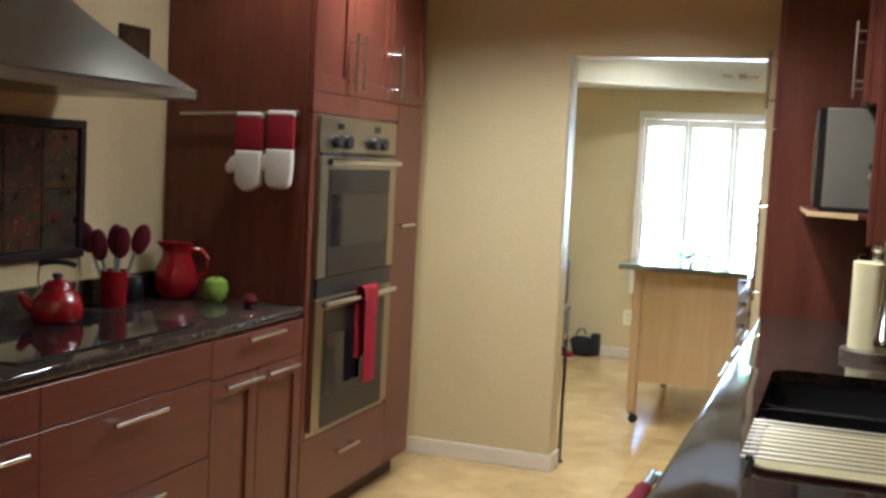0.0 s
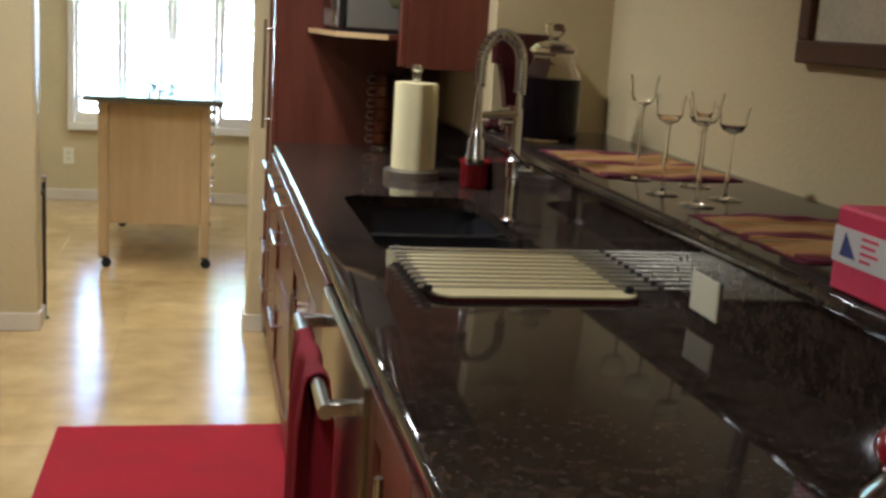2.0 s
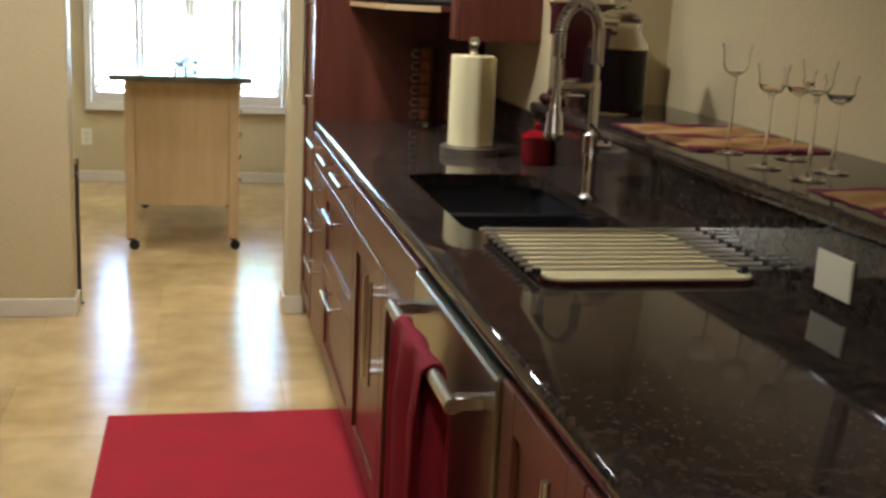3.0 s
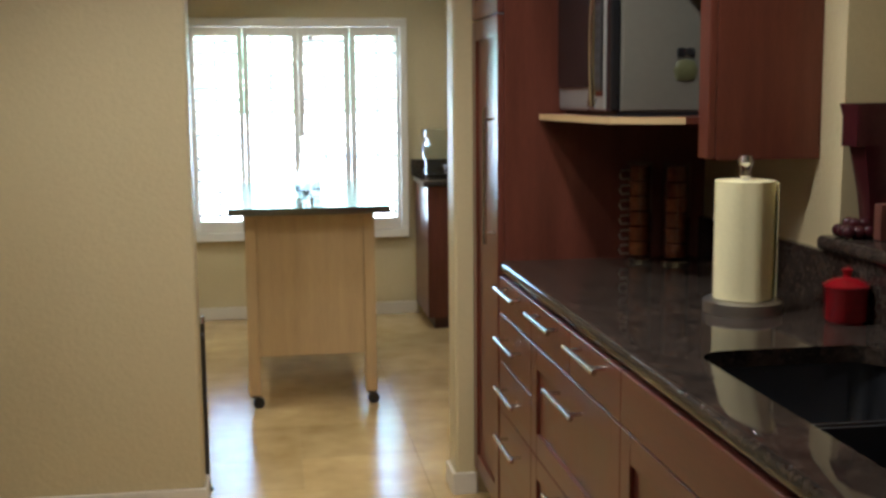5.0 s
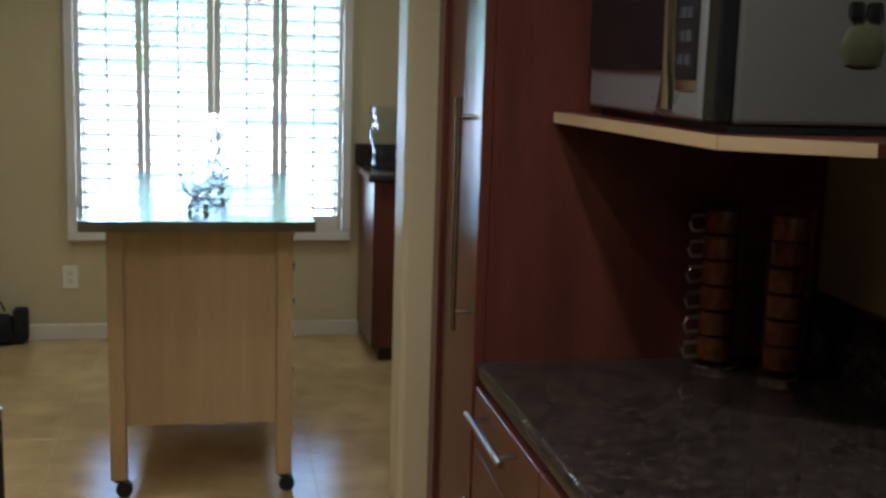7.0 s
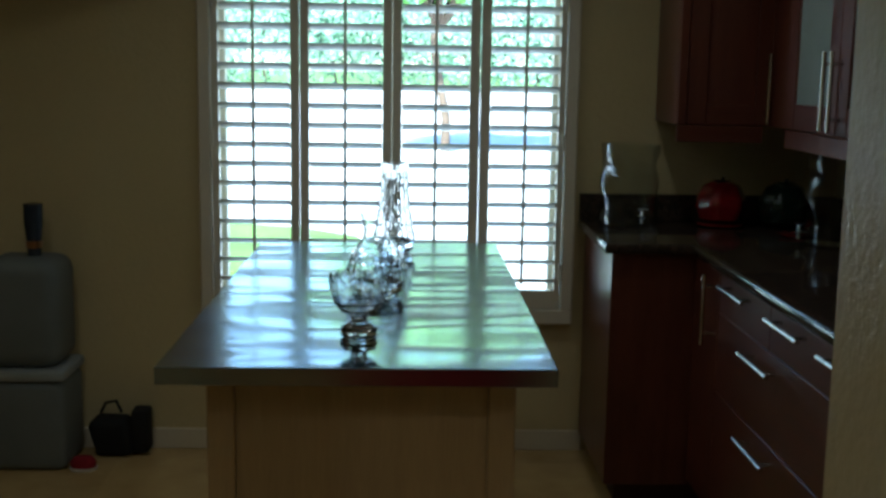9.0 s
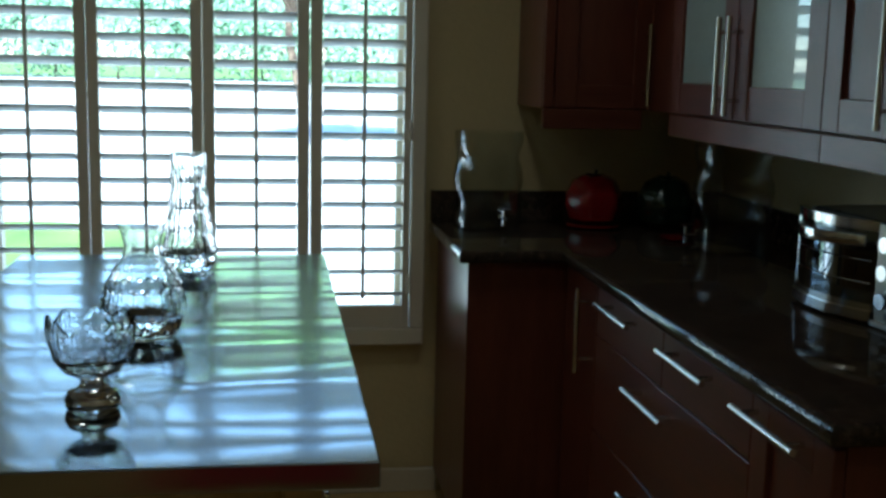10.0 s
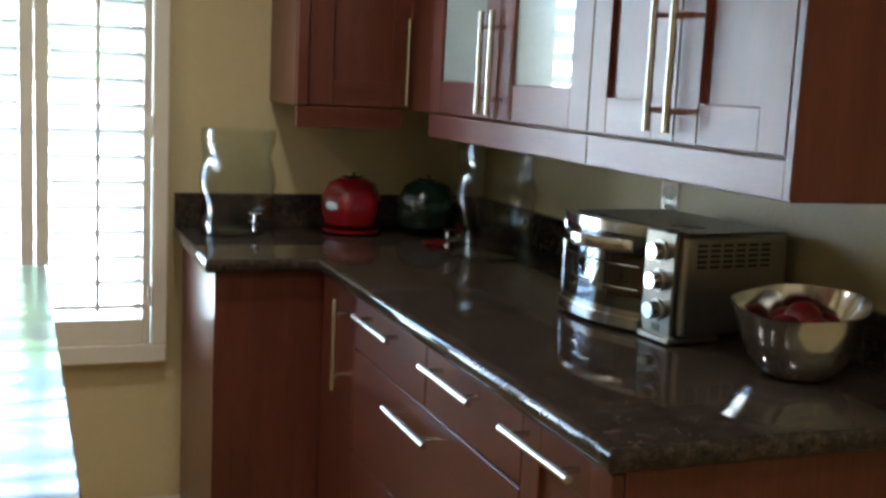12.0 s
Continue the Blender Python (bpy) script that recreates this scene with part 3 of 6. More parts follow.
# sink: two black bowls under the stone
sink = thing("sink", (1.2, 3.42, 0.70), "black composite undermount double-bowl sink", "sink")
for y0, y1 in ((3.425, SY1 + 0.004), (SY0 - 0.004, 3.395)):
    bm = bmesh.new()
    x0, x1, z0, z1, t = SX0 - 0.004, SX1 + 0.004, 0.70, TOP - TH - 0.002, 0.008
    def loop(x0, x1, y0, y1, r, z):
        pts = []
        for cx, cy, a0 in ((x1 - r, y1 - r, 0), (x0 + r, y1 - r, 90), (x0 + r, y0 + r, 180), (x1 - r, y0 + r, 270)):
            for k in range(5):
                a = radians(a0 + 22.5 * k)
                pts.append(bm.verts.new((cx + r * math.cos(a), cy + r * math.sin(a), z)))
        return pts
    rings = [loop(x0 - t, x1 + t, y0 - t, y1 + t, 0.06, z0 - t), loop(x0 - t, x1 + t, y0 - t, y1 + t, 0.06, z1), loop(x0, x1, y0, y1, 0.055, z1),
             loop(x0 + 0.006, x1 - 0.006, y0 + 0.006, y1 - 0.006, 0.055, z0 + 0.03), loop(x0 + 0.03, x1 - 0.03, y0 + 0.03, y1 - 0.03, 0.05, z0)]
    for lo, hi in zip(rings, rings[1:]):
        for k in range(20):
            bm.faces.new((lo[k], lo[(k + 1) % 20], hi[(k + 1) % 20], hi[k]))
    bm.faces.new(rings[0][::-1]), bm.faces.new(rings[-1])
    bowl = part("bowl", bm, black_stone, sink, smooth=True)
    bm = bmesh.new()
    lathe(bm, [(0.045, 0.001), (0.045, 0.004), (0.030, 0.004), (0.026, 0.0015)], ((x0 + x1) / 2, (y0 + y1) / 2, z0), 24, close=True)
    part("drain", bm, chrome, bowl, "chrome drain")
part("divider", bx(SX0 - 0.002, SX1 + 0.002, 3.397, 3.423, 0.69, TOP - TH - 0.012, 0.008, 2), black_stone, sink)

# tall pantry beside the opening
PZ = 2.24
pantry = carcass(Face("-x", 0.89), 5.10, 5.534, 0.648, 0.10, PZ, "pantry_cabinet", "tall cherry pantry cabinet beside the opening")
pf = Face("-x", 0.89)
d = shaker(pf, pantry, 5.10, 5.534, 0.105, 1.665)
bar_handle(pf, d, 5.14, 1.172, 0.425, True)
d = shaker(pf, pantry, 5.10, 5.534, 1.668, PZ - 0.003)
bar_handle(pf, d, 5.14, 1.868, 0.235, True)

# upper cabinet with the microwave shelf
upper = carcass(Face("-x", 1.265), 4.352, 4.42, 0.274, 1.258, PZ, "wall_cabinet", "cherry wall cabinet panel beside the microwave", toe=False)
slab(Face("-x", 1.265), upper, 4.352, 4.42, 1.26, PZ - 0.002, "door", mat=wood)
upper2 = carcass(Face("-x", 1.22), 4.421, 5.098, 0.319, 1.74, PZ, "wall_cabinet", "cherry wall cabinet above the microwave", toe=False)
f22 = Face("-x", 1.22)
for u0, u1, uh in ((4.76, 5.095, 4.80), (4.423, 4.76, 4.46)):
    d = shaker(f22, upper2, u0, u1, 1.743, PZ - 0.003)
    bar_handle(f22, d, uh, 1.90, 0.24, True)
shelf = thing("microwave_shelf", (1.3, 4.75, 1.335), "cherry shelf with a pale edge under the microwave", "shelf")
OUT = [(1.538, 5.097), (1.003, 5.097), (1.05, 4.52), (1.215, 4.425), (1.538, 4.425)]
part("board", prism(bmesh.new(), OUT, 1.346, 1.363), wood_level, shelf)
bm = bmesh.new()
for (xa, ya), (xb, yb) in zip(OUT[1:], OUT[2:4]):
    t = Vector((xb - xa, yb - ya, 0)).normalized()
    nrm = Vector((t.y, -t.x, 0)) if (t.y * -1) > 0 else Vector((-t.y, t.x, 0))
    if nrm.x > 0:
        nrm = -nrm
    quad = [(xa, ya), (xb, yb), (xb + 0.004 * nrm.x, yb + 0.004 * nrm.y), (xa + 0.004 * nrm.x, ya + 0.004 * nrm.y)]
    prism(bm, quad, 1.3455, 1.3635)
part("edge_band", bm, pale_board, shelf, "pale wood edge band")

micro = thing("microwave", (1.3, 4.84, 1.364), "silver countertop microwave with a dark window", "microwave")
MZ0, MZ1 = 1.376, 1.73
part("case", bx(1.087, 1.50, 4.560, 5.085, MZ0, MZ1, 0.006, 2), material("microwave_grey", (0.15, 0.14, 0.11), 0.36, vary=0.04, bump=0.02), micro, "grey painted case")
part("base", bx(1.08, 1.49, 4.565, 5.08, 1.364, MZ0 - 0.001), black_plastic, micro)
micro_silver = material("microwave_silver", (0.34, 0.33, 0.30), 0.30, metal=0.5, vary=0.03, bump=0.0)


def front_plate(y0, y1, z0, z1, r, x0, x1):
    """An upright plate facing the aisle, with rounded corners."""
    b = bmesh.new()
    ring = []
    for cy, cz, a0 in ((y1 - r, z1 - r, 0), (y0 + r, z1 - r, 90), (y0 + r, z0 + r, 180), (y1 - r, z0 + r, 270)):
        ring += [(cy + r * math.cos(radians(a0 + 18 * k)), cz + r * math.sin(radians(a0 + 18 * k))) for k in range(6)]
    lo, hi = [b.verts.new((x0, y, z)) for y, z in ring], [b.verts.new((x1, y, z)) for y, z in ring]
    b.faces.new(lo), b.faces.new(hi)
    for k in range(len(ring)):
        m = (k + 1) % len(ring)
        b.faces.new((lo[k], lo[m], hi[m], hi[k]))
    bmesh.ops.recalc_face_normals(b, faces=b.faces)
    return b


part("front_panel", bx(1.058, 1.0865, 4.606, 5.085, MZ0, MZ1, 0.008, 3), micro_silver, micro, "silver front")
part("window", front_plate(4.736, 5.075, MZ0 + 0.066, MZ1 - 0.02, 0.026, 1.052, 1.0575), black_glass, micro, "black door window with rounded corners")
part("control_panel", front_plate(4.626, 4.688, MZ0 + 0.055, MZ1 - 0.012, 0.006, 1.053, 1.0575), black_plastic, micro)
part("control_bezel", front_plate(4.620, 4.694, MZ0 + 0.040, MZ1 - 0.008, 0.006, 1.0565, 1.0578), silver, micro)
part("end_trim", bx(1.060, 1.0865, 4.560, 4.6055, MZ0, MZ1, 0.005, 2), black_glass, micro)
bm = bmesh.new()
for i in range(8):
    for j in range(2):
        box(bm, 1.0515, 1.0528, 4.637 + 0.024 * j, 4.653 + 0.024 * j, MZ0 + 0.075 + 0.032 * i, MZ0 + 0.09 + 0.032 * i)
part("keypad", bm, material("keypad_grey", (0.07, 0.07, 0.075), 0.4), micro)
bm = bmesh.new()
rows = [(MZ0 + 0.012 + 0.333 * k / 12, 0.008 + 0.006 * math.sin(math.pi * k / 12), 0.030 * max(0.0, 1 - k / 3.0) ** 2) for k in range(13)]
prev = None
for z, out, flare in rows:
    arc_pts = [(1.0574 - out * math.sin(math.pi * j / 8), 4.700 + (0.032 + flare) * (1 - math.cos(math.pi * j / 8)) / 2) for j in range(9)]
    ring = [bm.verts.new((x, y, z)) for x, y in arc_pts]
    if prev:
        for k in range(9):
            bm.faces.new((prev[k], prev[(k + 1) % 9], ring[(k + 1) % 9], ring[k]))
    else:
        bm.faces.new(ring[::-1])
    prev = ring
bm.faces.new(prev)
bmesh.ops.recalc_face_normals(bm, faces=bm.faces)
part("handle", bm, silver, micro, "bowed mirror-bright door grip", smooth=True)
bm = bmesh.new()
lathe(bm, [(0.0, -0.026), (0.02, -0.022), (0.026, 0.0), (0.018, 0.022), (0.0, 0.026)], (0, 0, 0), 14)
bmesh.ops.transform(bm, verts=bm.verts, matrix=Matrix.Translation((1.262, 4.5585, 1.482)) @ Matrix.Diagonal((1.3, 0.15, 1.1, 1)))
part("magnet", bm, material("olive_magnet", (0.11, 0.11, 0.045), 0.5), micro, "small olive sticker with a dark top", smooth=True)
bm = bmesh.new()
for dx in (-0.013, 0.013):
    box(bm, 1.262 + dx - 0.011, 1.262 + dx + 0.011, 4.5555, 4.5595, 1.517, 1.54, 0.004)
part("magnet_top", bm, black_plastic, micro)

# rug and towel
bm = bmesh.new()
box(bm, 0.148, 0.916, 2.5, 4.343, 0.0005, 0.013, 0.004)
solid("runner_rug", bm, red_rug, "plain red kitchen runner rug on the tiles", "rug", smooth=True)


def cloth(bm, path, u0, u1, thick, axis, folds=5, amp=0.006, seed=1.0):
    """A hanging cloth: a line of (d, z) swept along u, with soft folds that grow downwards."""
    n = 22
    rows = []
    for k, (dd, zz) in enumerate(path):
        row = []
        for i in range(n + 1):
            f = i / n
            fall = abs(zz - path[len(path) // 2][1])
            w = amp * min(1.0, fall / 0.12 + 0.15)
            off = w * math.sin(folds * math.pi * f + seed + 1.5 * fall) + 0.4 * w * math.sin(11 * f + seed * 2)
            u = u0 + (u1 - u0) * (f * (1 - 0.10 * min(1, fall / 0.3)) + 0.05 * min(1, fall / 0.3))
            row.append(bm.verts.new(axis(u, dd + off * (1 if k < len(path) / 2 else -1), zz)))
        rows.append(row)
    for a, b in zip(rows, rows[1:]):
        for i in range(n):
            bm.faces.new((a[i], a[i + 1], b[i + 1], b[i]))
    bmesh.ops.recalc_face_normals(bm, faces=bm.faces)
    bmesh.ops.solidify(bm, geom=bm.faces[:], thickness=thick)
    return bm


def over_bar(front_drop, back_drop, z_top, d_bar, r):
    pts = [(d_bar + r + 0.006, z_top - front_drop + front_drop * i / 12) for i in range(13)]
    pts += [(d_bar + (r + 0.006) * math.cos(radians(a)), z_top + (r + 0.006) * math.sin(radians(a))) for a in (30, 60, 90, 120, 150)]
    pts += [(d_bar - r - 0.006, z_top - back_drop * i / 9) for i in range(10)]
    return pts


bm = cloth(bmesh.new(), over_bar(0.50, 0.36, 0.805, 0.0, 0.013), 2.42, 2.70, 0.003, lambda u, d, z: (0.812 - d, u, z), 4, 0.012, 0.6)
solid("dish_towel", bm, red_cloth, "red dish towel hung over the dishwasher handle", "towel", smooth=True)

# ---- kitchen, west side: range wall ----
W_X = -0.705
west = Face("+x", W_X)
GW = "range wall base cabinets"
WD = 0.60
cab_e = carcass(west, 3.43, 4.068, WD, EZ0, EZ1, "base_cabinet", "cherry base cabinet with one drawer over two doors", group=GW)
d = slab(west, cab_e, 3.43, 4.068, 0.735, 0.868)
bar_handle(west, d, 3.735, 0.851, 0.25)
for u0, u1, uh in ((3.43, 3.735, 3.59), (3.735, 4.068, 3.872)):
    d = shaker(west, cab_e, u0, u1, 0.105, 0.735)
    bar_handle(west, d, uh, 0.711, 0.235)
for u0, u1, uh in ((2.62, 3.43, 3.01), (1.76, 2.62, 2.415), (0.90, 1.76, 1.35)):
    cab_f = carcass(west, u0, u1, WD, EZ0, EZ1, "drawer_cabinet", "cherry base cabinet with wide slab drawers", group=GW)
    slab(west, cab_f, u0, u1, 0.752, 0.868)
    for z0, z1, zh in ((0.495, 0.752, 0.713), (0.105, 0.495, 0.458)):
        d = slab(west, cab_f, u0, u1, z0, z1)
        bar_handle(west, d, uh, zh, 0.25)
worktop(KX0 + 0.001, -0.685, 0.90, 4.068, TOP, None, "worktop", "polished dark granite worktop along the range wall", ("x1", "y0"))
solid("backsplash", bx(KX0 + 0.001, KX0 + 0.022, 0.90, 4.068, TOP + 0.001, 1.0), granite, "low dark granite upstand on the range wall", "backsplash")
solid("cooktop", bx(-1.22, -0.76, 2.62, 3.45, TOP + 0.0005, TOP + 0.007, 0.003), black_glass, "black glass cooktop set on the granite", "cooktop")

tower = carcass(west, 4.07, 5.2, WD, 0.10, 2.30, "oven_tower", "tall cherry oven tower with a narrow pantry")
for u0, u1, uh in ((4.072, 4.405, 4.367), (4.405, 4.80, 4.443)):
    d = shaker(west, tower, u0, u1, 1.705, 2.297)
    bar_handle(west, d, uh, 1.836, 0.22, True)
d = shaker(west, tower, 4.80, 5.198, 1.705, 2.297, rail=0.05)
bar_handle(west, d, 4.84, 1.836, 0.22, True)
slab(west, tower, 4.072, 4.90, 1.625, 1.705, "filler")
d = slab(west, tower, 4.072, 4.90, 0.105, 0.395)
bar_handle(west, d, 4.447, 0.297, 0.21)
d = slab(west, tower, 4.90, 5.198, 0.105, 1.705, "door", mat=wood)
bar_handle(west, d, 4.99, 1.177, 0.16)
slab(west, tower, 4.072, 4.112, 0.395, 1.625, "stile", mat=wood)
slab(west, tower, 4.862, 4.90, 0.395, 1.625, "stile", mat=wood)

oven = thing("double_oven", (W_X, 4.485, 0.4), "stainless double wall oven built into the cherry tower", "oven")
OY0, OY1 = 4.113, 4.861
oven_black = material("oven_enamel", (0.012, 0.010, 0.010), 0.32, vary=0.1, bump=0)
part("trim", west.box(bmesh.new(), OY0, OY1, 0.0, 0.022, 0.396, 1.624, 0.002), steel, oven, "brushed steel trim")
part("control_panel", west.box(bmesh.new(), OY0 + 0.004, OY1 - 0.004, 0.0225, 0.034, 1.484, 1.618, 0.003), steel, oven)
for z0, z1, gap in ((1.008, 1.468, 0.012), (0.42, 0.930, 0.072)):
    dr = part("door", west.box(bmesh.new(), OY0 + 0.004, OY1 - 0.004, 0.0225, 0.040, z0, z1, 0.003), steel, oven)
    part("door_panel", west.box(bmesh.new(), OY0 + 0.078, OY1 - 0.078, 0.0405, 0.0425, z0 + 0.004, z1 - 0.048, 0.001), oven_black, dr, "black enamelled glass surround")
    part("door_glass", west.box(bmesh.new(), OY0 + 0.105, OY1 - 0.105, 0.0430, 0.0440, z0 + 0.115, z1 - 0.145, 0.0004), black_glass, dr, "dark oven glass")
    bm = bmesh.new()
    zc = z1 - 0.020
    west.rod(bm, (OY0 + 0.03, 0.066, zc), (OY1 - 0.03, 0.066, zc), 0.012, 16)
    for y in (OY0 + 0.06, OY1 - 0.06):
        west.rod(bm, (y, 0.0395, zc), (y, 0.066, zc), 0.009, 10)
    part("door_handle", bm, chrome, dr, smooth=True)
    part("vent", west.box(bmesh.new(), OY0 + 0.02, OY1 - 0.02, 0.0225, 0.034, z1 + 0.002, z1 + 0.002 + gap), black_plastic, oven)
for y in (4.29, 4.645):
    for k in (-0.045, 0.045):
        bm = bmesh.new()
        west.rod(bm, (y + k, 0.0345, 1.525), (y + k, 0.06, 1.525), 0.026, 18)
        part("knob", bm, black_plastic, oven, smooth=True)
    part("display", west.box(bmesh.new(), y - 0.03, y + 0.03, 0.0345, 0.036, 1.57, 1.596), black_glass, oven)
bm = cloth(bmesh.new(), over_bar(0.38, 0.28, 0.935, 0.0, 0.012), 4.475, 4.625, 0.003, lambda u, d, z: (W_X + 0.066 + d, u, z), 3, 0.008, 1.7)
solid("oven_towel", bm, red_cloth, "red towel hung over the lower oven handle", "towel", smooth=True)

# extractor hood
hood_steel = material("hood_steel", (0.20, 0.185, 0.15), 0.30, metal=1, vary=0.03, scale=3, fine=40, bump=0.0, rough_vary=0.03)
hood = thing("extractor_hood", (-1.1, 3.0, 1.62), "brushed steel canopy hood with a flared skirt", "hood")
bm = bmesh.new()
prof = []
for i in range(13):
    f = i / 12
    k = (1 - f) ** 1.2
    prof.append((-1.06 + 0.27 * k, 0.155 + 0.29 * k, 1.66 + 0.26 * f))
rows = []
for xf, hw, z in prof:
    rows.append([bm.verts.new(p) for p in ((KX0 + 0.002, 3.0 - hw, z), (xf, 3.0 - hw, z), (xf + 0.02, 3.0, z), (xf, 3.0 + hw, z), (KX0 + 0.002, 3.0 + hw, z))])
for a, b in zip(rows, rows[1:]):
    for i in range(4):
        bm.faces.new((a[i], a[i + 1], b[i + 1], b[i]))
bm.faces.new(rows[0][::-1]), bm.faces.new(rows[-1])
bmesh.ops.recalc_face_normals(bm, faces=bm.faces)
part("canopy", bm, hood_steel, hood, smooth=True)
part("rim", bx(KX0 + 0.002, -0.785, 2.55, 3.45, 1.625, 1.6595, 0.004), steel, hood)
part("chimney", bx(KX0 + 0.002, -1.06, 2.85, 3.15, 1.9205, 2.439, 0.002), hood_steel, hood)

# ---- second room: cabinets ----
R_X = 1.40
room_e = Face("-x", R_X)
RD = R2X1 - R_X - 0.002
GR = "window room base cabinets"
r1 = carcass(room_e, 7.13, 8.06, RD, EZ0, EZ1, "drawer_cabinet", "cherry base cabinet with slab drawers and bar handles", group=GR)
for u0, u1, uh in ((7.575, 8.06, 7.842), (7.13, 7.575, 7.398)):
    d = slab(room_e, r1, u0, u1, 0.745, 0.868)
    bar_handle(room_e, d, uh, 0.842, 0.245)
for z0, z1, zh in ((0.50, 0.745, 0.700), (0.105, 0.50, 0.455)):
    d = slab(room_e, r1, 7.13, 8.06, z0, z1)
    bar_handle(room_e, d, 7.605, zh, 0.25)
r2 = carcass(room_e, 6.845, 7.13, RD, EZ0, EZ1, "base_cabinet", "narrow cherry base cabinet with a shaker door", group=GR)
d = shaker(room_e, r2, 6.847, 7.13, 0.105, 0.868)
bar_handle(room_e, d, 7.025, 0.842, 0.235)
r3 = carcass(room_e, 8.06, 8.372, RD, EZ0, EZ1, "base_cabinet", "cherry corner base cabinet with a narrow door", group=GR)
d = slab(room_e, r3, 8.06, 8.355, 0.105, 0.868, "door", mat=wood)
bar_handle(room_e, d, 8.12, 0.74, 0.22, True)
leg = thing("base_cabinet", (1.3, 8.66, 0), "cherry end cabinet with a plain panel under the window-side worktop", "cabinet", GR)
part("body", bx(1.105, R2X1 - 0.002, 8.375, WIN_Y - 0.002, 0.075, EZ1, 0.001), wood, leg)
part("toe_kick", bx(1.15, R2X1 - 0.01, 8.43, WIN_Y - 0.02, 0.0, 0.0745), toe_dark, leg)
# L-shaped stone top
bm = bmesh.new()
OUT = [(1.075, WIN_Y - 0.001), (1.075, 8.345), (1.36, 8.345), (1.36, 6.825), (R2X1 - 0.001, 6.825), (R2X1 - 0.001, WIN_Y - 0.001)]
prism(bm, OUT, TOP - TH, TOP)
edges = [e for e in bm.edges if abs(e.verts[0].co.z - e.verts[1].co.z) < 1e-6 and e.calc_length() > 0.1 and not all(v.co.y > WIN_Y - 0.01 for v in e.verts) and not all(v.co.x > R2X1 - 0.01 for v in e.verts)]
bmesh.ops.bevel(bm, geom=edges, offset=0.013, segments=4, affect="EDGES", profile=0.5)
solid("worktop", bm, granite, "L-shaped polished dark granite worktop by the window", "worktop", smooth=True)
solid("backsplash", bx(1.076, R2X1 - 0.024, WIN_Y - 0.022, WIN_Y - 0.001, TOP + 0.001, 1.01), granite, "dark granite upstand under the window-side cabinet", "backsplash")
solid("backsplash", bx(R2X1 - 0.022, R2X1 - 0.001, 6.83, WIN_Y - 0.001, TOP + 0.001, 1.01), granite, "dark granite upstand along the side wall", "backsplash")

U_X, UZ0, UZ1 = 1.672, 1.289, CEIL2 - 0.002
room_u = Face("-x", U_X)
GU = "window room wall cabinets"
UD = R2X1 - U_X - 0.002
u1c = carcass(room_u, 7.498, 8.378, UD, UZ0 - 0.002, UZ1, "wall_cabinet", "cherry wall cabinet with two frosted glass doors", group=GU, toe=False)
for a, b, uh in ((7.937, 8.378, 7.967), (7.498, 7.937, 7.907)):
    d = shaker(room_u, u1c, a, b, UZ0, UZ1 - 0.002, glazed=True, rail=0.08)
    bar_handle(room_u, d, uh, 1.416, 0.228, True)
u2c = carcass(room_u, 6.905, 7.498, UD, UZ0 - 0.002, UZ1, "wall_cabinet", "cherry wall cabinet with two shaker doors", group=GU, toe=False)
for a, b, uh in ((7.198, 7.498, 7.228), (6.905, 7.198, 7.168)):
    d = shaker(room_u, u2c, a, b, UZ0, UZ1 - 0.002, rail=0.066)
    bar_handle(room_u, d, uh, 1.419, 0.224, True)
part("light_rail", bx(U_X - 0.018, U_X, 7.4985, 8.378, 1.227, UZ0 - 0.003, 0.002), wood_level, u1c)
part("light_rail", bx(U_X - 0.018, U_X, 6.905, 7.4975, 1.227, UZ0 - 0.003, 0.002), wood_level, u2c)
part("end_panel", bx(U_X - 0.020, R2X1 - 0.002, 6.886, 6.9045, 1.227, UZ1, 0.002), wood, u2c)
room_n = Face("-y", 8.62)
u3c = carcass(room_n, 1.352, 1.672, WIN_Y - 8.62 - 0.002, UZ0 - 0.002, UZ1, "wall_cabinet", "cherry wall cabinet on the window wall", group=GU, toe=False)
d = shaker(room_n, u3c, 1.385, 1.690, UZ0, UZ1 - 0.002, rail=0.066)
bar_handle(room_n, d, 1.655, 1.416, 0.235, True)
slab(room_n, u3c, 1.352, 1.385, UZ0, UZ1 - 0.002, "filler", mat=wood)
part("light_rail", bx(1.354, 1.653, 8.60, 8.62, 1.229, UZ0 - 0.003, 0.002), wood_level, u3c)
solid("corner_panel", bx(1.672, R2X1 - 0.002, 8.379, WIN_Y - 0.002, UZ0 - 0.002, UZ1), wood, "cherry corner wall cabinet", "cabinet", GU)

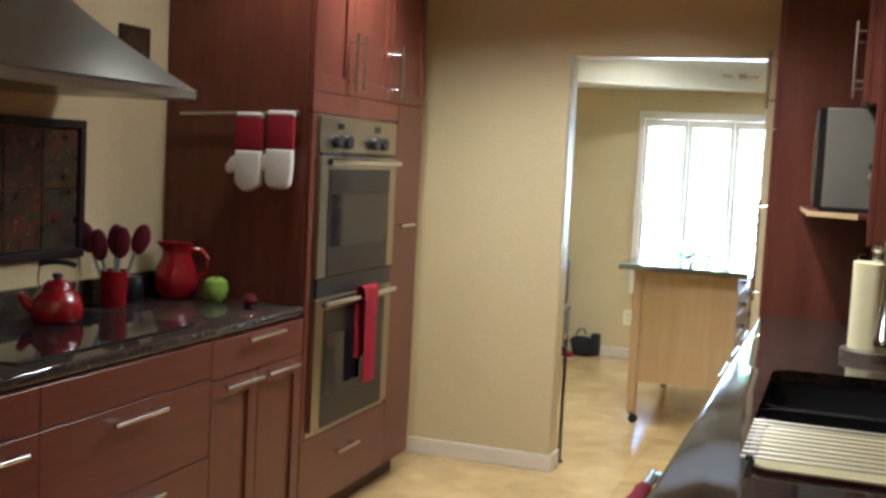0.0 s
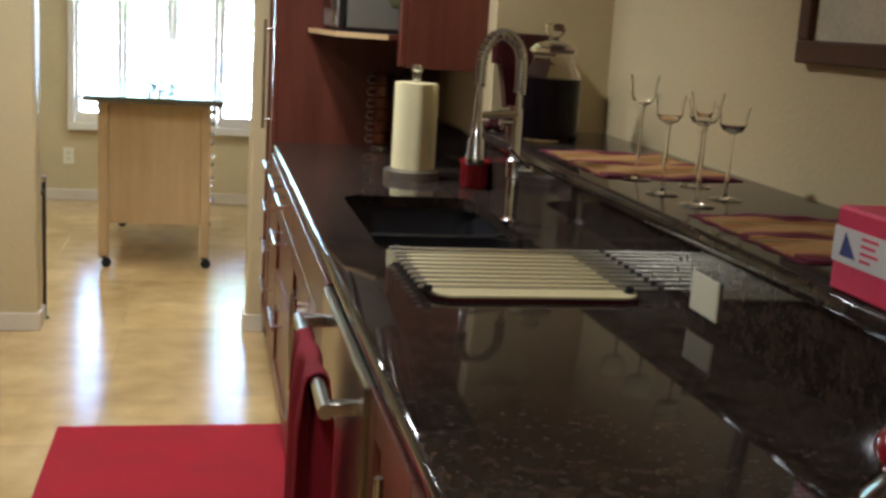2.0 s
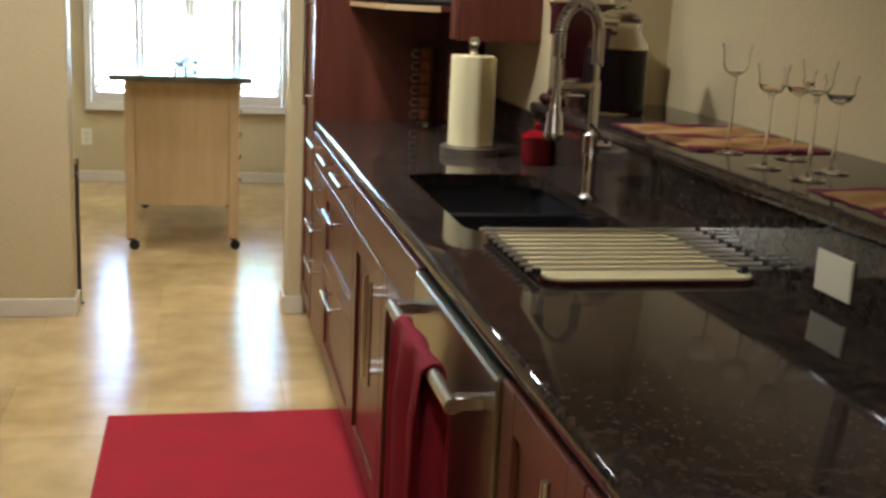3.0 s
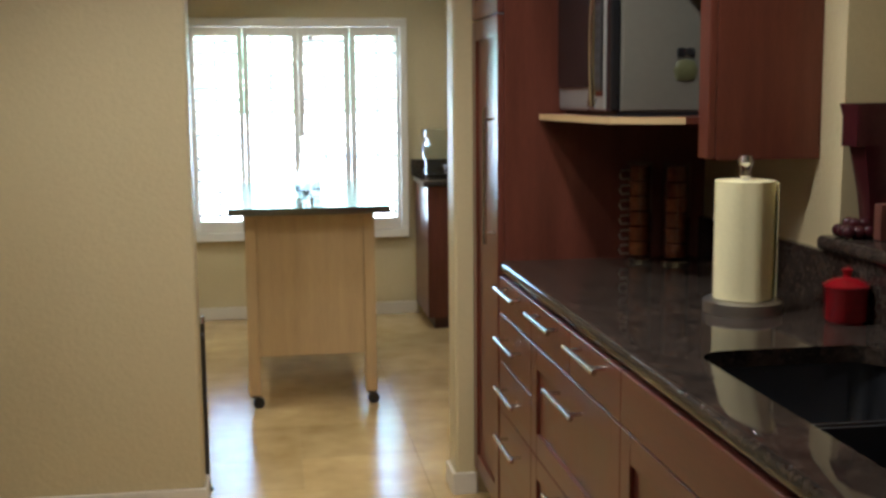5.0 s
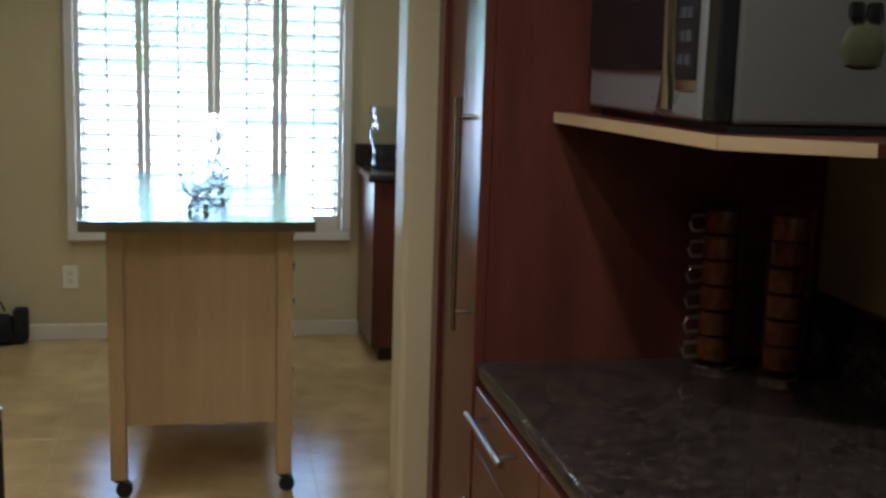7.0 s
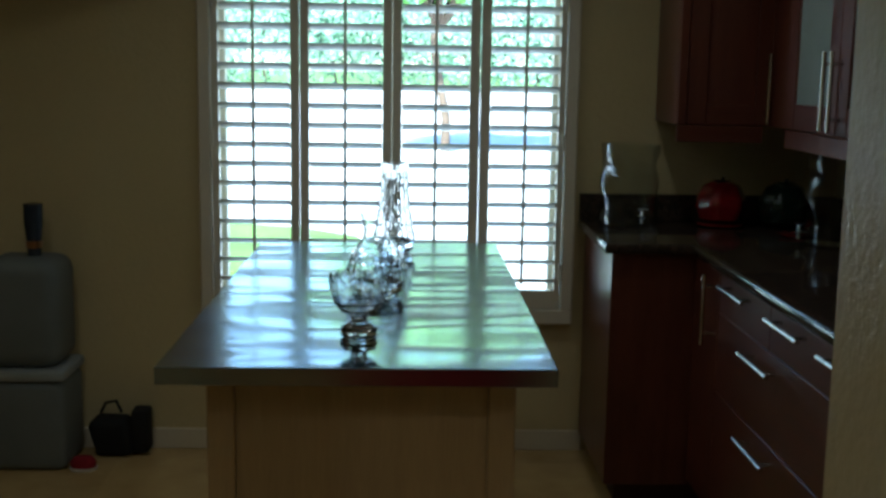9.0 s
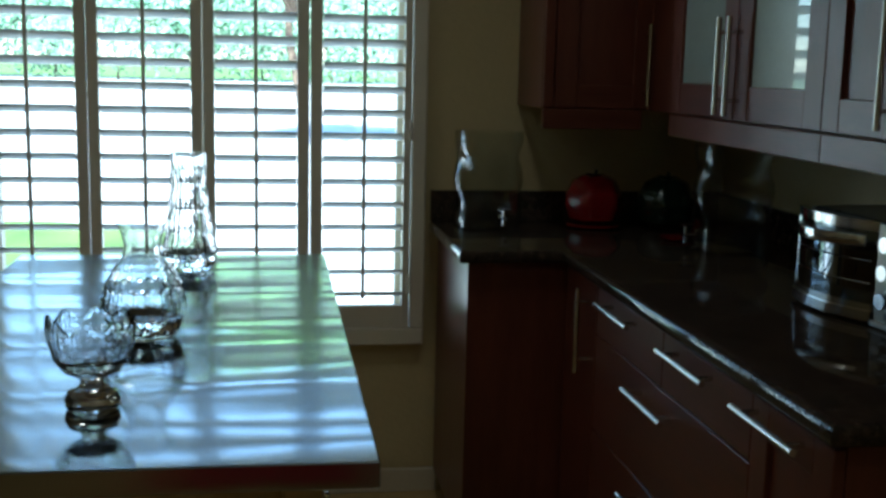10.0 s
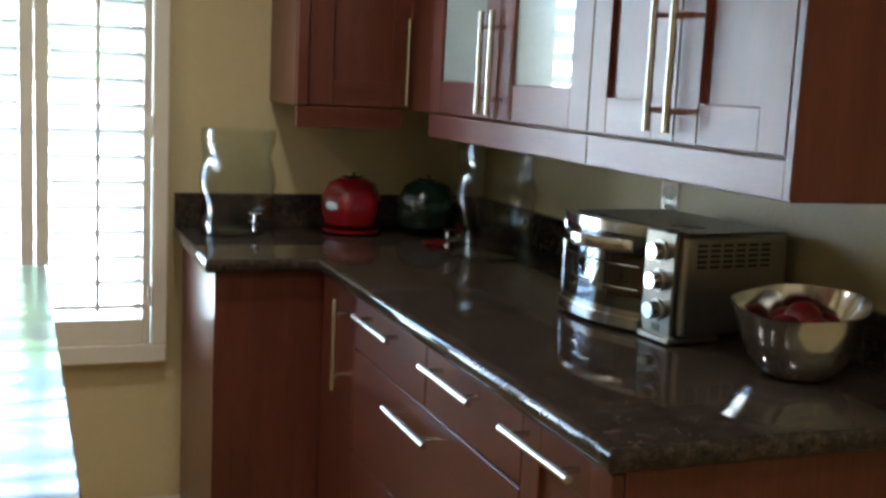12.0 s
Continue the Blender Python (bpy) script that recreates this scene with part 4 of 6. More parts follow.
# ---- rolling cart ----
cart = thing("kitchen_cart", (0.344, 7.4, 0), "beech kitchen cart on casters with a stainless steel top", "cart")
CX0, CX1, CY0, CY1, CZ = -0.013, 0.703, 6.665, 8.145, 0.937
bm = bx(CX0, CX1, CY0, CY1, CZ - 0.034, CZ, 0.002)
part("worktop", bm, steel_top, cart, "worn brushed stainless steel top")
LX0, LX1, LY0, LY1 = 0.055, 0.641, 6.79, 8.02
for x in (LX0, LX1 - 0.052):
    for y in (LY0, LY1 - 0.052):
        part("leg", bx(x, x + 0.052, y, y + 0.052, 0.062, CZ - 0.0345, 0.003), beech, cart)
        cx, cy = x + 0.026 + (0.016 if x < 0.3 else 0.01), y + 0.026
        bm = bmesh.new()
        rod(bm, (x + 0.026, cy, 0.052), (x + 0.026, cy, 0.0615), 0.018, seg=14)
        box(bm, cx - 0.013, cx + 0.013, cy - 0.02, cy - 0.016, 0.016, 0.052)
        box(bm, cx - 0.013, cx + 0.013, cy + 0.016, cy + 0.02, 0.016, 0.052)
        cst = part("caster", bm, black_plastic, cart)
        bm = bmesh.new()
        rod(bm, (cx, cy - 0.0155, 0.0262), (cx, cy + 0.0155, 0.0262), 0.026, seg=20)
        part("wheel", bm, black_plastic, cst, "black caster wheel", smooth=True)
part("end_panel", bx(LX0 + 0.053, LX1 - 0.053, LY0 + 0.012, LY0 + 0.030, 0.245, CZ - 0.036), beech, cart)
part("end_panel", bx(LX0 + 0.053, LX1 - 0.053, LY1 - 0.030, LY1 - 0.012, 0.245, CZ - 0.036), beech, cart)
part("side_panel", bx(LX0 + 0.012, LX0 + 0.030, LY0 + 0.053, LY1 - 0.053, 0.245, CZ - 0.036), beech, cart)
part("shelf", bx(LX0 + 0.031, LX1 - 0.02, LY0 + 0.053, LY1 - 0.053, 0.246, 0.266), beech, cart)
cart_f = Face("+x", LX1 - 0.02)
for k in range(5):
    z0 = 0.268 + k * 0.1265
    dd = part("drawer_front", cart_f.box(bmesh.new(), LY0 + 0.055, LY1 - 0.055, -0.02, 0.0, z0, z0 + 0.1235, 0.002), beech, cart)
    for u in (LY0 + 0.33, LY1 - 0.33):
        bm = bmesh.new()
        cart_f.rod(bm, (u, 0.0, z0 + 0.062), (u, 0.045, z0 + 0.062), 0.014)
        part("knob", bm, chrome, dd, smooth=True)

# ---- things on the peninsula ----
solid("outlet_plate", bx(1.4915, 1.4965, 2.353, 2.464, 0.932, 1.004, 0.002, 2), plate_plastic, "ivory outlet plate on the granite riser", "outlet")

towel = thing("paper_towel_holder", (1.278, 4.20, TOP), "paper towel roll on an upright steel holder", "paper towels")
bm = lathe(bmesh.new(), [(0.092, 0.0), (0.092, 0.026), (0.085, 0.030), (0.0, 0.030)], (1.278, 4.20, TOP + 0.0005), 36)
part("base", bm, case_steel, towel, "brushed steel foot", smooth=True)
bm = lathe(bmesh.new(), [(0.009, 0.031), (0.009, 0.315), (0.015, 0.322), (0.012, 0.336), (0.019, 0.352), (0.014, 0.368), (0.0, 0.372)], (1.278, 4.20, TOP), 20)
part("rod", bm, chrome, towel, smooth=True)
bm = bmesh.new()
n = 40
top = []
for i in range(n + 1):
    a = 2 * math.pi * i / n
    r = 0.069 + (0.006 if i > n - 4 else 0.0)
    top.append((1.278 + r * math.cos(a - 1.2), 4.20 + r * math.sin(a - 1.2)))
prism(bm, top[:-1], TOP + 0.033, TOP + 0.31)
part("roll", bm, paper, towel, "white paper roll", smooth=True)
bm = bmesh.new()
flap = [(0.0712 + 0.010 * (k / 8) ** 2, radians(12 - 7.5 * k)) for k in range(9)]
prism(bm, [(1.278 + r * math.cos(a), 4.20 + r * math.sin(a)) for r, a in flap] + [(1.278 + (r + 0.0012) * math.cos(a), 4.20 + (r + 0.0012) * math.sin(a)) for r, a in reversed(flap)], TOP + 0.033, TOP + 0.306)
part("loose_sheet", bm, paper, towel, smooth=True)

pot = thing("sugar_pot", (1.45, 4.03, TOP), "small glossy red lidded pot on the worktop", "pot")
part("body", lathe(bmesh.new(), [(0.042, 0.0005), (0.048, 0.01), (0.048, 0.075), (0.051, 0.08)], (1.45, 4.03, TOP), 32, close=True), red_glaze, pot, smooth=True)
part("lid", lathe(bmesh.new(), [(0.052, 0.0805), (0.052, 0.086), (0.03, 0.100), (0.010, 0.104), (0.009, 0.112), (0.014, 0.120), (0.0, 0.127)], (1.45, 4.03, TOP), 32), red_glaze, pot, smooth=True)

# spring faucet
fx, fy = 1.407, 3.42
ux_, uy_ = -0.874, -0.487
faucet = thing("faucet", (fx, fy, TOP), "chrome spring-neck kitchen faucet behind the sink", "faucet")
part("base", lathe(bmesh.new(), [(0.028, 0.0005), (0.028, 0.006), (0.019, 0.012), (0.016, 0.02), (0.016, 0.115), (0.021, 0.12), (0.021, 0.165), (0.014, 0.172), (0.012, 0.18), (0.012, 0.30)], (fx, fy, TOP), 24, close=True), chrome, faucet, smooth=True)
arc = [(fx, fy, TOP + 0.17 + 0.012 * i) for i in range(21)]
cz = arc[-1][2]
arc += [(fx + ux_ * 0.07 * (1 - math.cos(radians(a))), fy + uy_ * 0.07 * (1 - math.cos(radians(a))), cz + 0.075 * math.sin(radians(a))) for a in range(12, 181, 12)]
arc += [(fx + 0.14 * ux_, fy + 0.14 * uy_, cz - 0.013 * i) for i in range(1, 7)]
part("hose", tube(bmesh.new(), arc, 0.0075, 10), chrome, faucet, smooth=True)
coil = []
length = [0.0]
for p, q in zip(arc, arc[1:]):
    length.append(length[-1] + (Vector(q) - Vector(p)).length)
turns, steps = 44, 44 * 10
start, end = length[14], length[-3]
for s in range(steps + 1):
    l = start + (end - start) * s / steps
    k = max(i for i in range(len(length)) if length[i] <= l + 1e-9)
    k = min(k, len(arc) - 2)
    f = (l - length[k]) / (length[k + 1] - length[k])
    p, q = Vector(arc[k]), Vector(arc[k + 1])
    c = p.lerp(q, f)
    d = (q - p).normalized()
    side = Vector((-uy_, ux_, 0))
    nn = d.cross(side)
    a = 2 * math.pi * turns * s / steps
    coil.append(c + 0.0125 * (math.cos(a) * side + math.sin(a) * nn))
part("spring", tube(bmesh.new(), coil, 0.0034, 6), chrome, faucet, "coiled steel spring", smooth=True)
hx, hy = fx + 0.14 * ux_, fy + 0.14 * uy_
part("spray_head", lathe(bmesh.new(), [(0.021, 0.160), (0.024, 0.166), (0.023, 0.180), (0.021, 0.183), (0.020, 0.222), (0.013, 0.232), (0.013, 0.262), (0.010, 0.268), (0.009, 0.34)], (hx, hy, TOP), 22, close=True), chrome, faucet, smooth=True)
part("holder_arm", tube(bmesh.new(), [(fx, fy, TOP + 0.285), (hx, hy, TOP + 0.285)], 0.009, 12), steel, faucet, smooth=True)
bm = rod(bmesh.new(), (fx - 0.015, fy, TOP + 0.142), (fx + 0.045, fy - 0.02, TOP + 0.142), 0.012)
rod(bm, (fx + 0.04, fy - 0.018, TOP + 0.142), (fx - 0.035, fy - 0.075, TOP + 0.205), 0.0045, seg=10)
part("lever", bm, chrome, faucet, smooth=True)

# over-sink rack with a pale board under it
board = thing("cutting_board", (1.25, 2.76, TOP), "pale rounded board with a dark rim under the drying rack", "board")
def rounded(x0, x1, y0, y1, r, n=6):
    pts = []
    for cx, cy, a0 in ((x1 - r, y1 - r, 0), (x0 + r, y1 - r, 90), (x0 + r, y0 + r, 180), (x1 - r, y0 + r, 270)):
        for k in range(n + 1):
            a = radians(a0 + 90 * k / n)
            pts.append((cx + r * math.cos(a), cy + r * math.sin(a)))
    return pts
part("rim", prism(bmesh.new(), rounded(1.035, 1.450, 2.565, 2.955, 0.04), TOP + 0.0005, TOP + 0.009), maroon, board, "dark rim")
part("panel", prism(bmesh.new(), rounded(1.04, 1.445, 2.57, 2.95, 0.037), TOP + 0.0092, TOP + 0.013), material("cream_board", (0.86, 0.77, 0.43), 0.5, vary=0.04), board)
rack = thing("drying_rack", (1.25, 2.77, TOP), "roll-up steel rod drying rack laid over the board", "rack")
for i in range(10):
    y = 2.61 + i * 0.0385
    part("rod", rod(bmesh.new(), (1.012, y, TOP + 0.0205), (1.490, y, TOP + 0.0205), 0.0034, seg=8), rack_steel, rack, smooth=True)
for x in (1.03, 1.43):
    bm = bx(x - 0.008, x + 0.008, 2.600, 2.966, TOP + 0.0132, TOP + 0.0175, 0.001)
    for yy in (2.602, 2.964):
        box(bm, x - 0.008, x + 0.008, yy - 0.005, yy + 0.005, TOP + 0.0132, TOP + 0.0255, 0.002)
    part("strip", bm, black_plastic, rack, "black rubber strip")

# clear jar with a red lid at the end of the worktop
lx, ly = 1.252, 1.425
lidded = thing("lidded_jar", (lx, ly, TOP), "clear glass jar with a domed red lid on the worktop", "jar")
part("jar", lathe(bmesh.new(), [(0.046, 0.0005), (0.054, 0.006), (0.058, 0.03), (0.059, 0.095), (0.054, 0.118), (0.041, 0.131), (0.039, 0.142), (0.036, 0.142), (0.038, 0.130), (0.051, 0.116), (0.056, 0.095), (0.055, 0.03), (0.050, 0.009), (0.0, 0.006)], (lx, ly, TOP), 40), glass, lidded, smooth=True)
part("lid", lathe(bmesh.new(), [(0.0395, 0.1425), (0.041, 0.1425), (0.041, 0.150), (0.047, 0.153), (0.049, 0.160), (0.047, 0.170), (0.038, 0.178), (0.022, 0.182), (0.0, 0.183)], (lx, ly, TOP), 40), red_glaze, lidded, "glossy red lid", smooth=True)

# under the microwave: glass stacks
canister_glass = thin_clear("canister_glass", 3.0)
for cx, cy, loops in ((1.30, 5.03, True), (1.39, 4.95, False)):
    can = thing("cup_stack", (cx, cy, TOP), "tall clear canister of stacked amber espresso cups", "canister", "cup canisters")
    part("canister", lathe(bmesh.new(), [(0.040, 0.011), (0.042, 0.013), (0.042, 0.305), (0.039, 0.305), (0.039, 0.013), (0.0, 0.0125)], (cx, cy, TOP), 28), canister_glass, can, smooth=True)
    part("foot", lathe(bmesh.new(), [(0.046, 0.0003), (0.046, 0.008), (0.0435, 0.010), (0.0425, 0.0105)], (cx, cy, TOP), 28, close=True), chrome, can, "chrome base ring", smooth=True)
    for k in range(6):
        part("cup", lathe(bmesh.new(), [(0.022, 0.016 + 0.046 * k), (0.031, 0.020 + 0.046 * k), (0.034, 0.0605 + 0.046 * k), (0.031, 0.0605 + 0.046 * k), (0.0, 0.034 + 0.046 * k)], (cx, cy, TOP), 22), wicker_orange, can, smooth=True)
        if loops:
            z = TOP + 0.038 + 0.046 * k
            part("cup_handle", tube(bmesh.new(), [(cx - 0.040, cy - 0.012, z - 0.013), (cx - 0.062, cy - 0.016, z - 0.013), (cx - 0.068, cy - 0.017, z), (cx - 0.062, cy - 0.016, z + 0.013), (cx - 0.040, cy - 0.012, z + 0.013)], 0.0032, 8), rack_steel, can, smooth=True)

# ---- things on the bar ledge ----
LEDGE = 1.0805
stripes = [material("mat_" + n_, c, 0.9, vary=0.12, scale=8, fine=260, bump=0.25) for n_, c in
           (("red", (0.21, 0.05, 0.040)), ("orange", (0.45, 0.225, 0.07)), ("tan", (0.38, 0.26, 0.09)), ("plum", (0.16, 0.022, 0.05)))]


def placemat(x0, x1, y0, y1):
    mat_thing = thing("placemat", ((x0 + x1) / 2, (y0 + y1) / 2, LEDGE), "woven placemat with orange and red stripes", "placemat", "placemats on the ledge")
    order = (3, 3, 1, 1, 2, 1, 1, 2, 1, 0, 3, 1, 2, 1, 1, 2, 1, 1, 0, 3)
    w = (y1 - y0) / len(order)
    for i, c in enumerate(order):
        bm = bmesh.new()
        cols = 24
        ring = []
        for j in range(cols + 1):
            x = x0 + (x1 - x0) * j / cols
            lift = 0.0045 + 0.0026 * math.sin(23 * x + 0.9 * i) + 0.0012 * math.sin(61 * x)
            sway = 0.006 * math.sin(19 * x + y0) + 0.003 * math.sin(47 * x)
            ring.append([bm.verts.new((x + 0.003 * math.sin(5 * i), y, z)) for y, z in ((y1 - i * w + sway, LEDGE + 0.0003), (y1 - i * w + sway, LEDGE + lift), (y1 - (i + 1) * w + sway, LEDGE + lift), (y1 - (i + 1) * w + sway, LEDGE + 0.0003))])
        for p, q in zip(ring, ring[1:]):
            for k in range(3):
                bm.faces.new((p[k], p[k + 1], q[k + 1], q[k]))
        bm.faces.new(ring[0]), bm.faces.new(ring[-1][::-1])
        bmesh.ops.recalc_face_normals(bm, faces=bm.faces)
        part("stripe", bm, stripes[c], mat_thing, smooth=True)
    for xe, s in ((x0, -1), (x1, 1)):
        bm = bmesh.new()
        for i in range(46):
            y = y0 + (y1 - y0) * (i + 0.5) / 46
            box(bm, xe, xe + s * (0.012 + 0.004 * math.sin(7 * i)), y - 0.0025, y + 0.0025, LEDGE + 0.0004, LEDGE + 0.0022)
        part("fringe", bm, stripes[3], mat_thing)


placemat(1.545, 1.885, 3.10, 3.63)
placemat(1.545, 1.885, 2.17, 2.60)


thin_glass = clear("thin_glass", (1, 1, 1), 0.0, 1.28)


def wine_glass(x, y, h):
    g = h / 0.235
    prof = [(0.036, 0.001), (0.036, 0.0025), (0.012, 0.005), (0.0045, 0.012), (0.0036, 0.150 * g), (0.006, 0.166 * g), (0.021, 0.174 * g), (0.029, 0.190 * g), (0.028, 0.205 * g), (0.034, h),
            (0.0328, h), (0.0269, 0.205 * g), (0.0278, 0.190 * g), (0.019, 0.177 * g), (0.0, 0.172 * g)]
    tg = thing("wine_glass", (x, y, LEDGE), "clear long-stemmed wine glass on the ledge", "glass", "wine glasses")
    part("glass", lathe(bmesh.new(), prof, (x, y, LEDGE), 28), thin_glass, tg, smooth=True)


for x, y, h in ((1.615, 3.09, 0.245), (1.588, 2.865, 0.215), (1.602, 2.714, 0.232), (1.725, 3.0, 0.20), (1.71, 2.81, 0.20)):
    wine_glass(x, y, h)

# glass drink dispenser
jx, jy = 1.635, 3.90
jar = thing("drink_dispenser", (jx, jy, LEDGE), "glass drink dispenser filled with dark liquid", "dispenser")
part("jar", lathe(bmesh.new(), [(0.086, 0.0005), (0.092, 0.008), (0.092, 0.192), (0.088, 0.208), (0.068, 0.230), (0.064, 0.250), (0.069, 0.256), (0.069, 0.264), (0.062, 0.264), (0.060, 0.250), (0.064, 0.230), (0.084, 0.206), (0.088, 0.190), (0.088, 0.012), (0.0, 0.010)], (jx, jy, LEDGE), 40), glass, jar, smooth=True)
part("drink", lathe(bmesh.new(), [(0.0, 0.0105), (0.0924, 0.0125), (0.0924, 0.191), (0.0, 0.191)], (jx, jy, LEDGE), 40), cola, jar, "dark red-black drink", smooth=True)
part("lid", lathe(bmesh.new(), [(0.058, 0.2645), (0.070, 0.266), (0.070, 0.277), (0.055, 0.290), (0.030, 0.298), (0.018, 0.303), (0.016, 0.310), (0.030, 0.322), (0.034, 0.338), (0.026, 0.352), (0.0, 0.355)], (jx, jy, LEDGE), 32), glass, jar, "glass lid with a knob", smooth=True)
bm = rod(bmesh.new(), (jx - 0.080, jy - 0.01, LEDGE + 0.052), (jx - 0.155, jy - 0.02, LEDGE + 0.052), 0.010)
rod(bm, (jx - 0.145, jy - 0.018, LEDGE + 0.03), (jx - 0.145, jy - 0.018, LEDGE + 0.085), 0.008, seg=10)
rod(bm, (jx - 0.165, jy - 0.022, LEDGE + 0.09), (jx - 0.125, jy - 0.014, LEDGE + 0.09), 0.006, seg=8)
part("spigot", bm, chrome, jar, "chrome spigot", smooth=True)

bm = bmesh.new()
rows = []
for i in range(11):
    f = i / 10
    hw, hd = 0.05 + 0.055 * f ** 1.6, 0.022 + 0.02 * f
    z = LEDGE + 0.0005 + 0.315 * f
    rows.append([bm.verts.new((1.625 + sx * hw, 4.185 + sy * hd, z)) for sx, sy in ((-1, -1), (1, -1), (1, 1), (-1, 1))])
for p, q in zip(rows, rows[1:]):
    for k in range(4):
        bm.faces.new((p[k], p[(k + 1) % 4], q[(k + 1) % 4], q[k]))
bm.faces.new(rows[0][::-1])
inner = [bm.verts.new(v.co + Vector((0.006 * (1 if v.co.x < 1.625 else -1), 0.006 * (1 if v.co.y < 4.185 else -1), 0))) for v in rows[-1]]
low = [bm.verts.new(v.co - Vector((0, 0, 0.1))) for v in inner]
for k in range(4):
    j = (k + 1) % 4
    bm.faces.new((rows[-1][k], rows[-1][j], inner[j], inner[k]))
    bm.faces.new((inner[k], inner[j], low[j], low[k]))
bm.faces.new(low)
bmesh.ops.recalc_face_normals(bm, faces=bm.faces)
solid("flared_vase", bm, maroon, "flared square maroon vase against the wall", "vase", smooth=True)
solid("small_box", bx(1.565, 1.60, 4.10, 4.13, LEDGE, LEDGE + 0.085, 0.002), material("brown_box", (0.13, 0.045, 0.03), 0.5), "small brown box on the ledge end", "box")
fruit = thing("grape_bunch", (1.535, 4.17, LEDGE), "dark purple grape ornament on the ledge end", "ornament")
for i in range(9):
    bm = bmesh.new()
    bmesh.ops.create_uvsphere(bm, u_segments=14, v_segments=9, radius=0.016, matrix=Matrix.Translation((1.515 + 0.025 * (i % 3), 4.15 + 0.024 * (i // 3), LEDGE + 0.016 + (0.016 if i in (4, 5, 7) else 0))))
    part("grape", bm, maroon, fruit, smooth=True)

pink = thing("gift_box", (1.56, 1.94, LEDGE), "pink wrapped box with a white label on the ledge", "box")
part("wrapping", bx(1.492, 1.63, 1.865, 2.015, LEDGE, LEDGE + 0.120, 0.004), pink_paper, pink)
part("label", bx(1.4905, 1.4918, 1.866, 2.014, LEDGE + 0.042, LEDGE + 0.092), label_white, pink, "white band label")
bm = bmesh.new()
verts = [bm.verts.new(p) for p in ((1.4899, 1.995, LEDGE + 0.052), (1.4899, 1.955, LEDGE + 0.052), (1.4899, 1.985, LEDGE + 0.086), (1.4904, 1.995, LEDGE + 0.052), (1.4904, 1.955, LEDGE + 0.052), (1.4904, 1.985, LEDGE + 0.086))]
bm.faces.new(verts[:3]), bm.faces.new(verts[3:][::-1])
for k in range(3):
    j = (k + 1) % 3
    bm.faces.new((verts[k], verts[j], verts[j + 3], verts[k + 3]))
bmesh.ops.recalc_face_normals(bm, faces=bm.faces)
part("emblem", bm, label_blue, pink, "blue triangle emblem")
bm = bmesh.new()
for i, w in enumerate((0.04, 0.034, 0.042, 0.026)):
    box(bm, 1.4899, 1.4904, 1.945 - w, 1.945, LEDGE + 0.082 - 0.010 * i, LEDGE + 0.086 - 0.010 * i)
part("print", bm, pink_paper, pink, "pink lines of print")

sweet = thing("candy_jar", (1.43, 1.62, TOP), "clear glass jar with a red domed lid", "jar")
part("jar", lathe(bmesh.new(), [(0.055, 0.0005), (0.062, 0.008), (0.062, 0.07), (0.058, 0.07), (0.058, 0.01), (0.0, 0.008)], (1.43, 1.62, TOP), 32), glass, sweet, smooth=True)
part("lid", lathe(bmesh.new(), [(0.066, 0.0705), (0.068, 0.085), (0.055, 0.102), (0.03, 0.113), (0.0, 0.116)], (1.43, 1.62, TOP), 32), red_glaze, sweet, "red lid", smooth=True)

# framed picture on the east wall
pic = thing("picture_frame", (KX1, 2.45, 1.37), "brown-framed botanical print with a cream mat", "picture")
PX, py0, py1, pz0, pz1 = KX1 - 0.001, 1.90, 2.962, 1.377, 2.09
bm = bmesh.new()
for b in ((py0, py1, pz0, pz0 + 0.05), (py0, py1, pz1 - 0.05, pz1), (py0, py0 + 0.05, pz0 + 0.05, pz1 - 0.05), (py1 - 0.05, py1, pz0 + 0.05, pz1 - 0.05)):
    box(bm, PX - 0.026, PX, b[0], b[1], b[2], b[3], 0.004)
part("frame", bm, material("walnut_frame", (0.085, 0.038, 0.020), 0.4), pic)
part("mat_board", bx(PX - 0.010, PX - 0.002, py0 + 0.048, py1 - 0.048, pz0 + 0.048, pz1 - 0.048), material("cream_mat", (0.60, 0.54, 0.38), 0.8), pic)
part("print", bx(PX - 0.0115, PX - 0.0102, py0 + 0.22, py1 - 0.22, pz0 + 0.20, pz1 - 0.13), material("tan_print", (0.42, 0.33, 0.17), 0.8, vary=0.2, scale=9), pic)
bm = bmesh.new()
for k in range(5):
    tube(bm, [(PX - 0.0121, 2.48, pz0 + 0.24), (PX - 0.0121, 2.48 + 0.04 * (k - 2), pz0 + 0.36), (PX - 0.0121, 2.48 + 0.09 * (k - 2), pz0 + 0.47)], 0.0008 + 0.006, 5)
bmesh.ops.transform(bm, verts=bm.verts, matrix=Matrix.Translation((PX - 0.0121, 0, 0)) @ Matrix.Diagonal((0.05, 1, 1, 1)) @ Matrix.Translation((-PX + 0.0121, 0, 0)))
part("drawing", bm, material("brown_ink", (0.18, 0.12, 0.06), 0.8), pic)

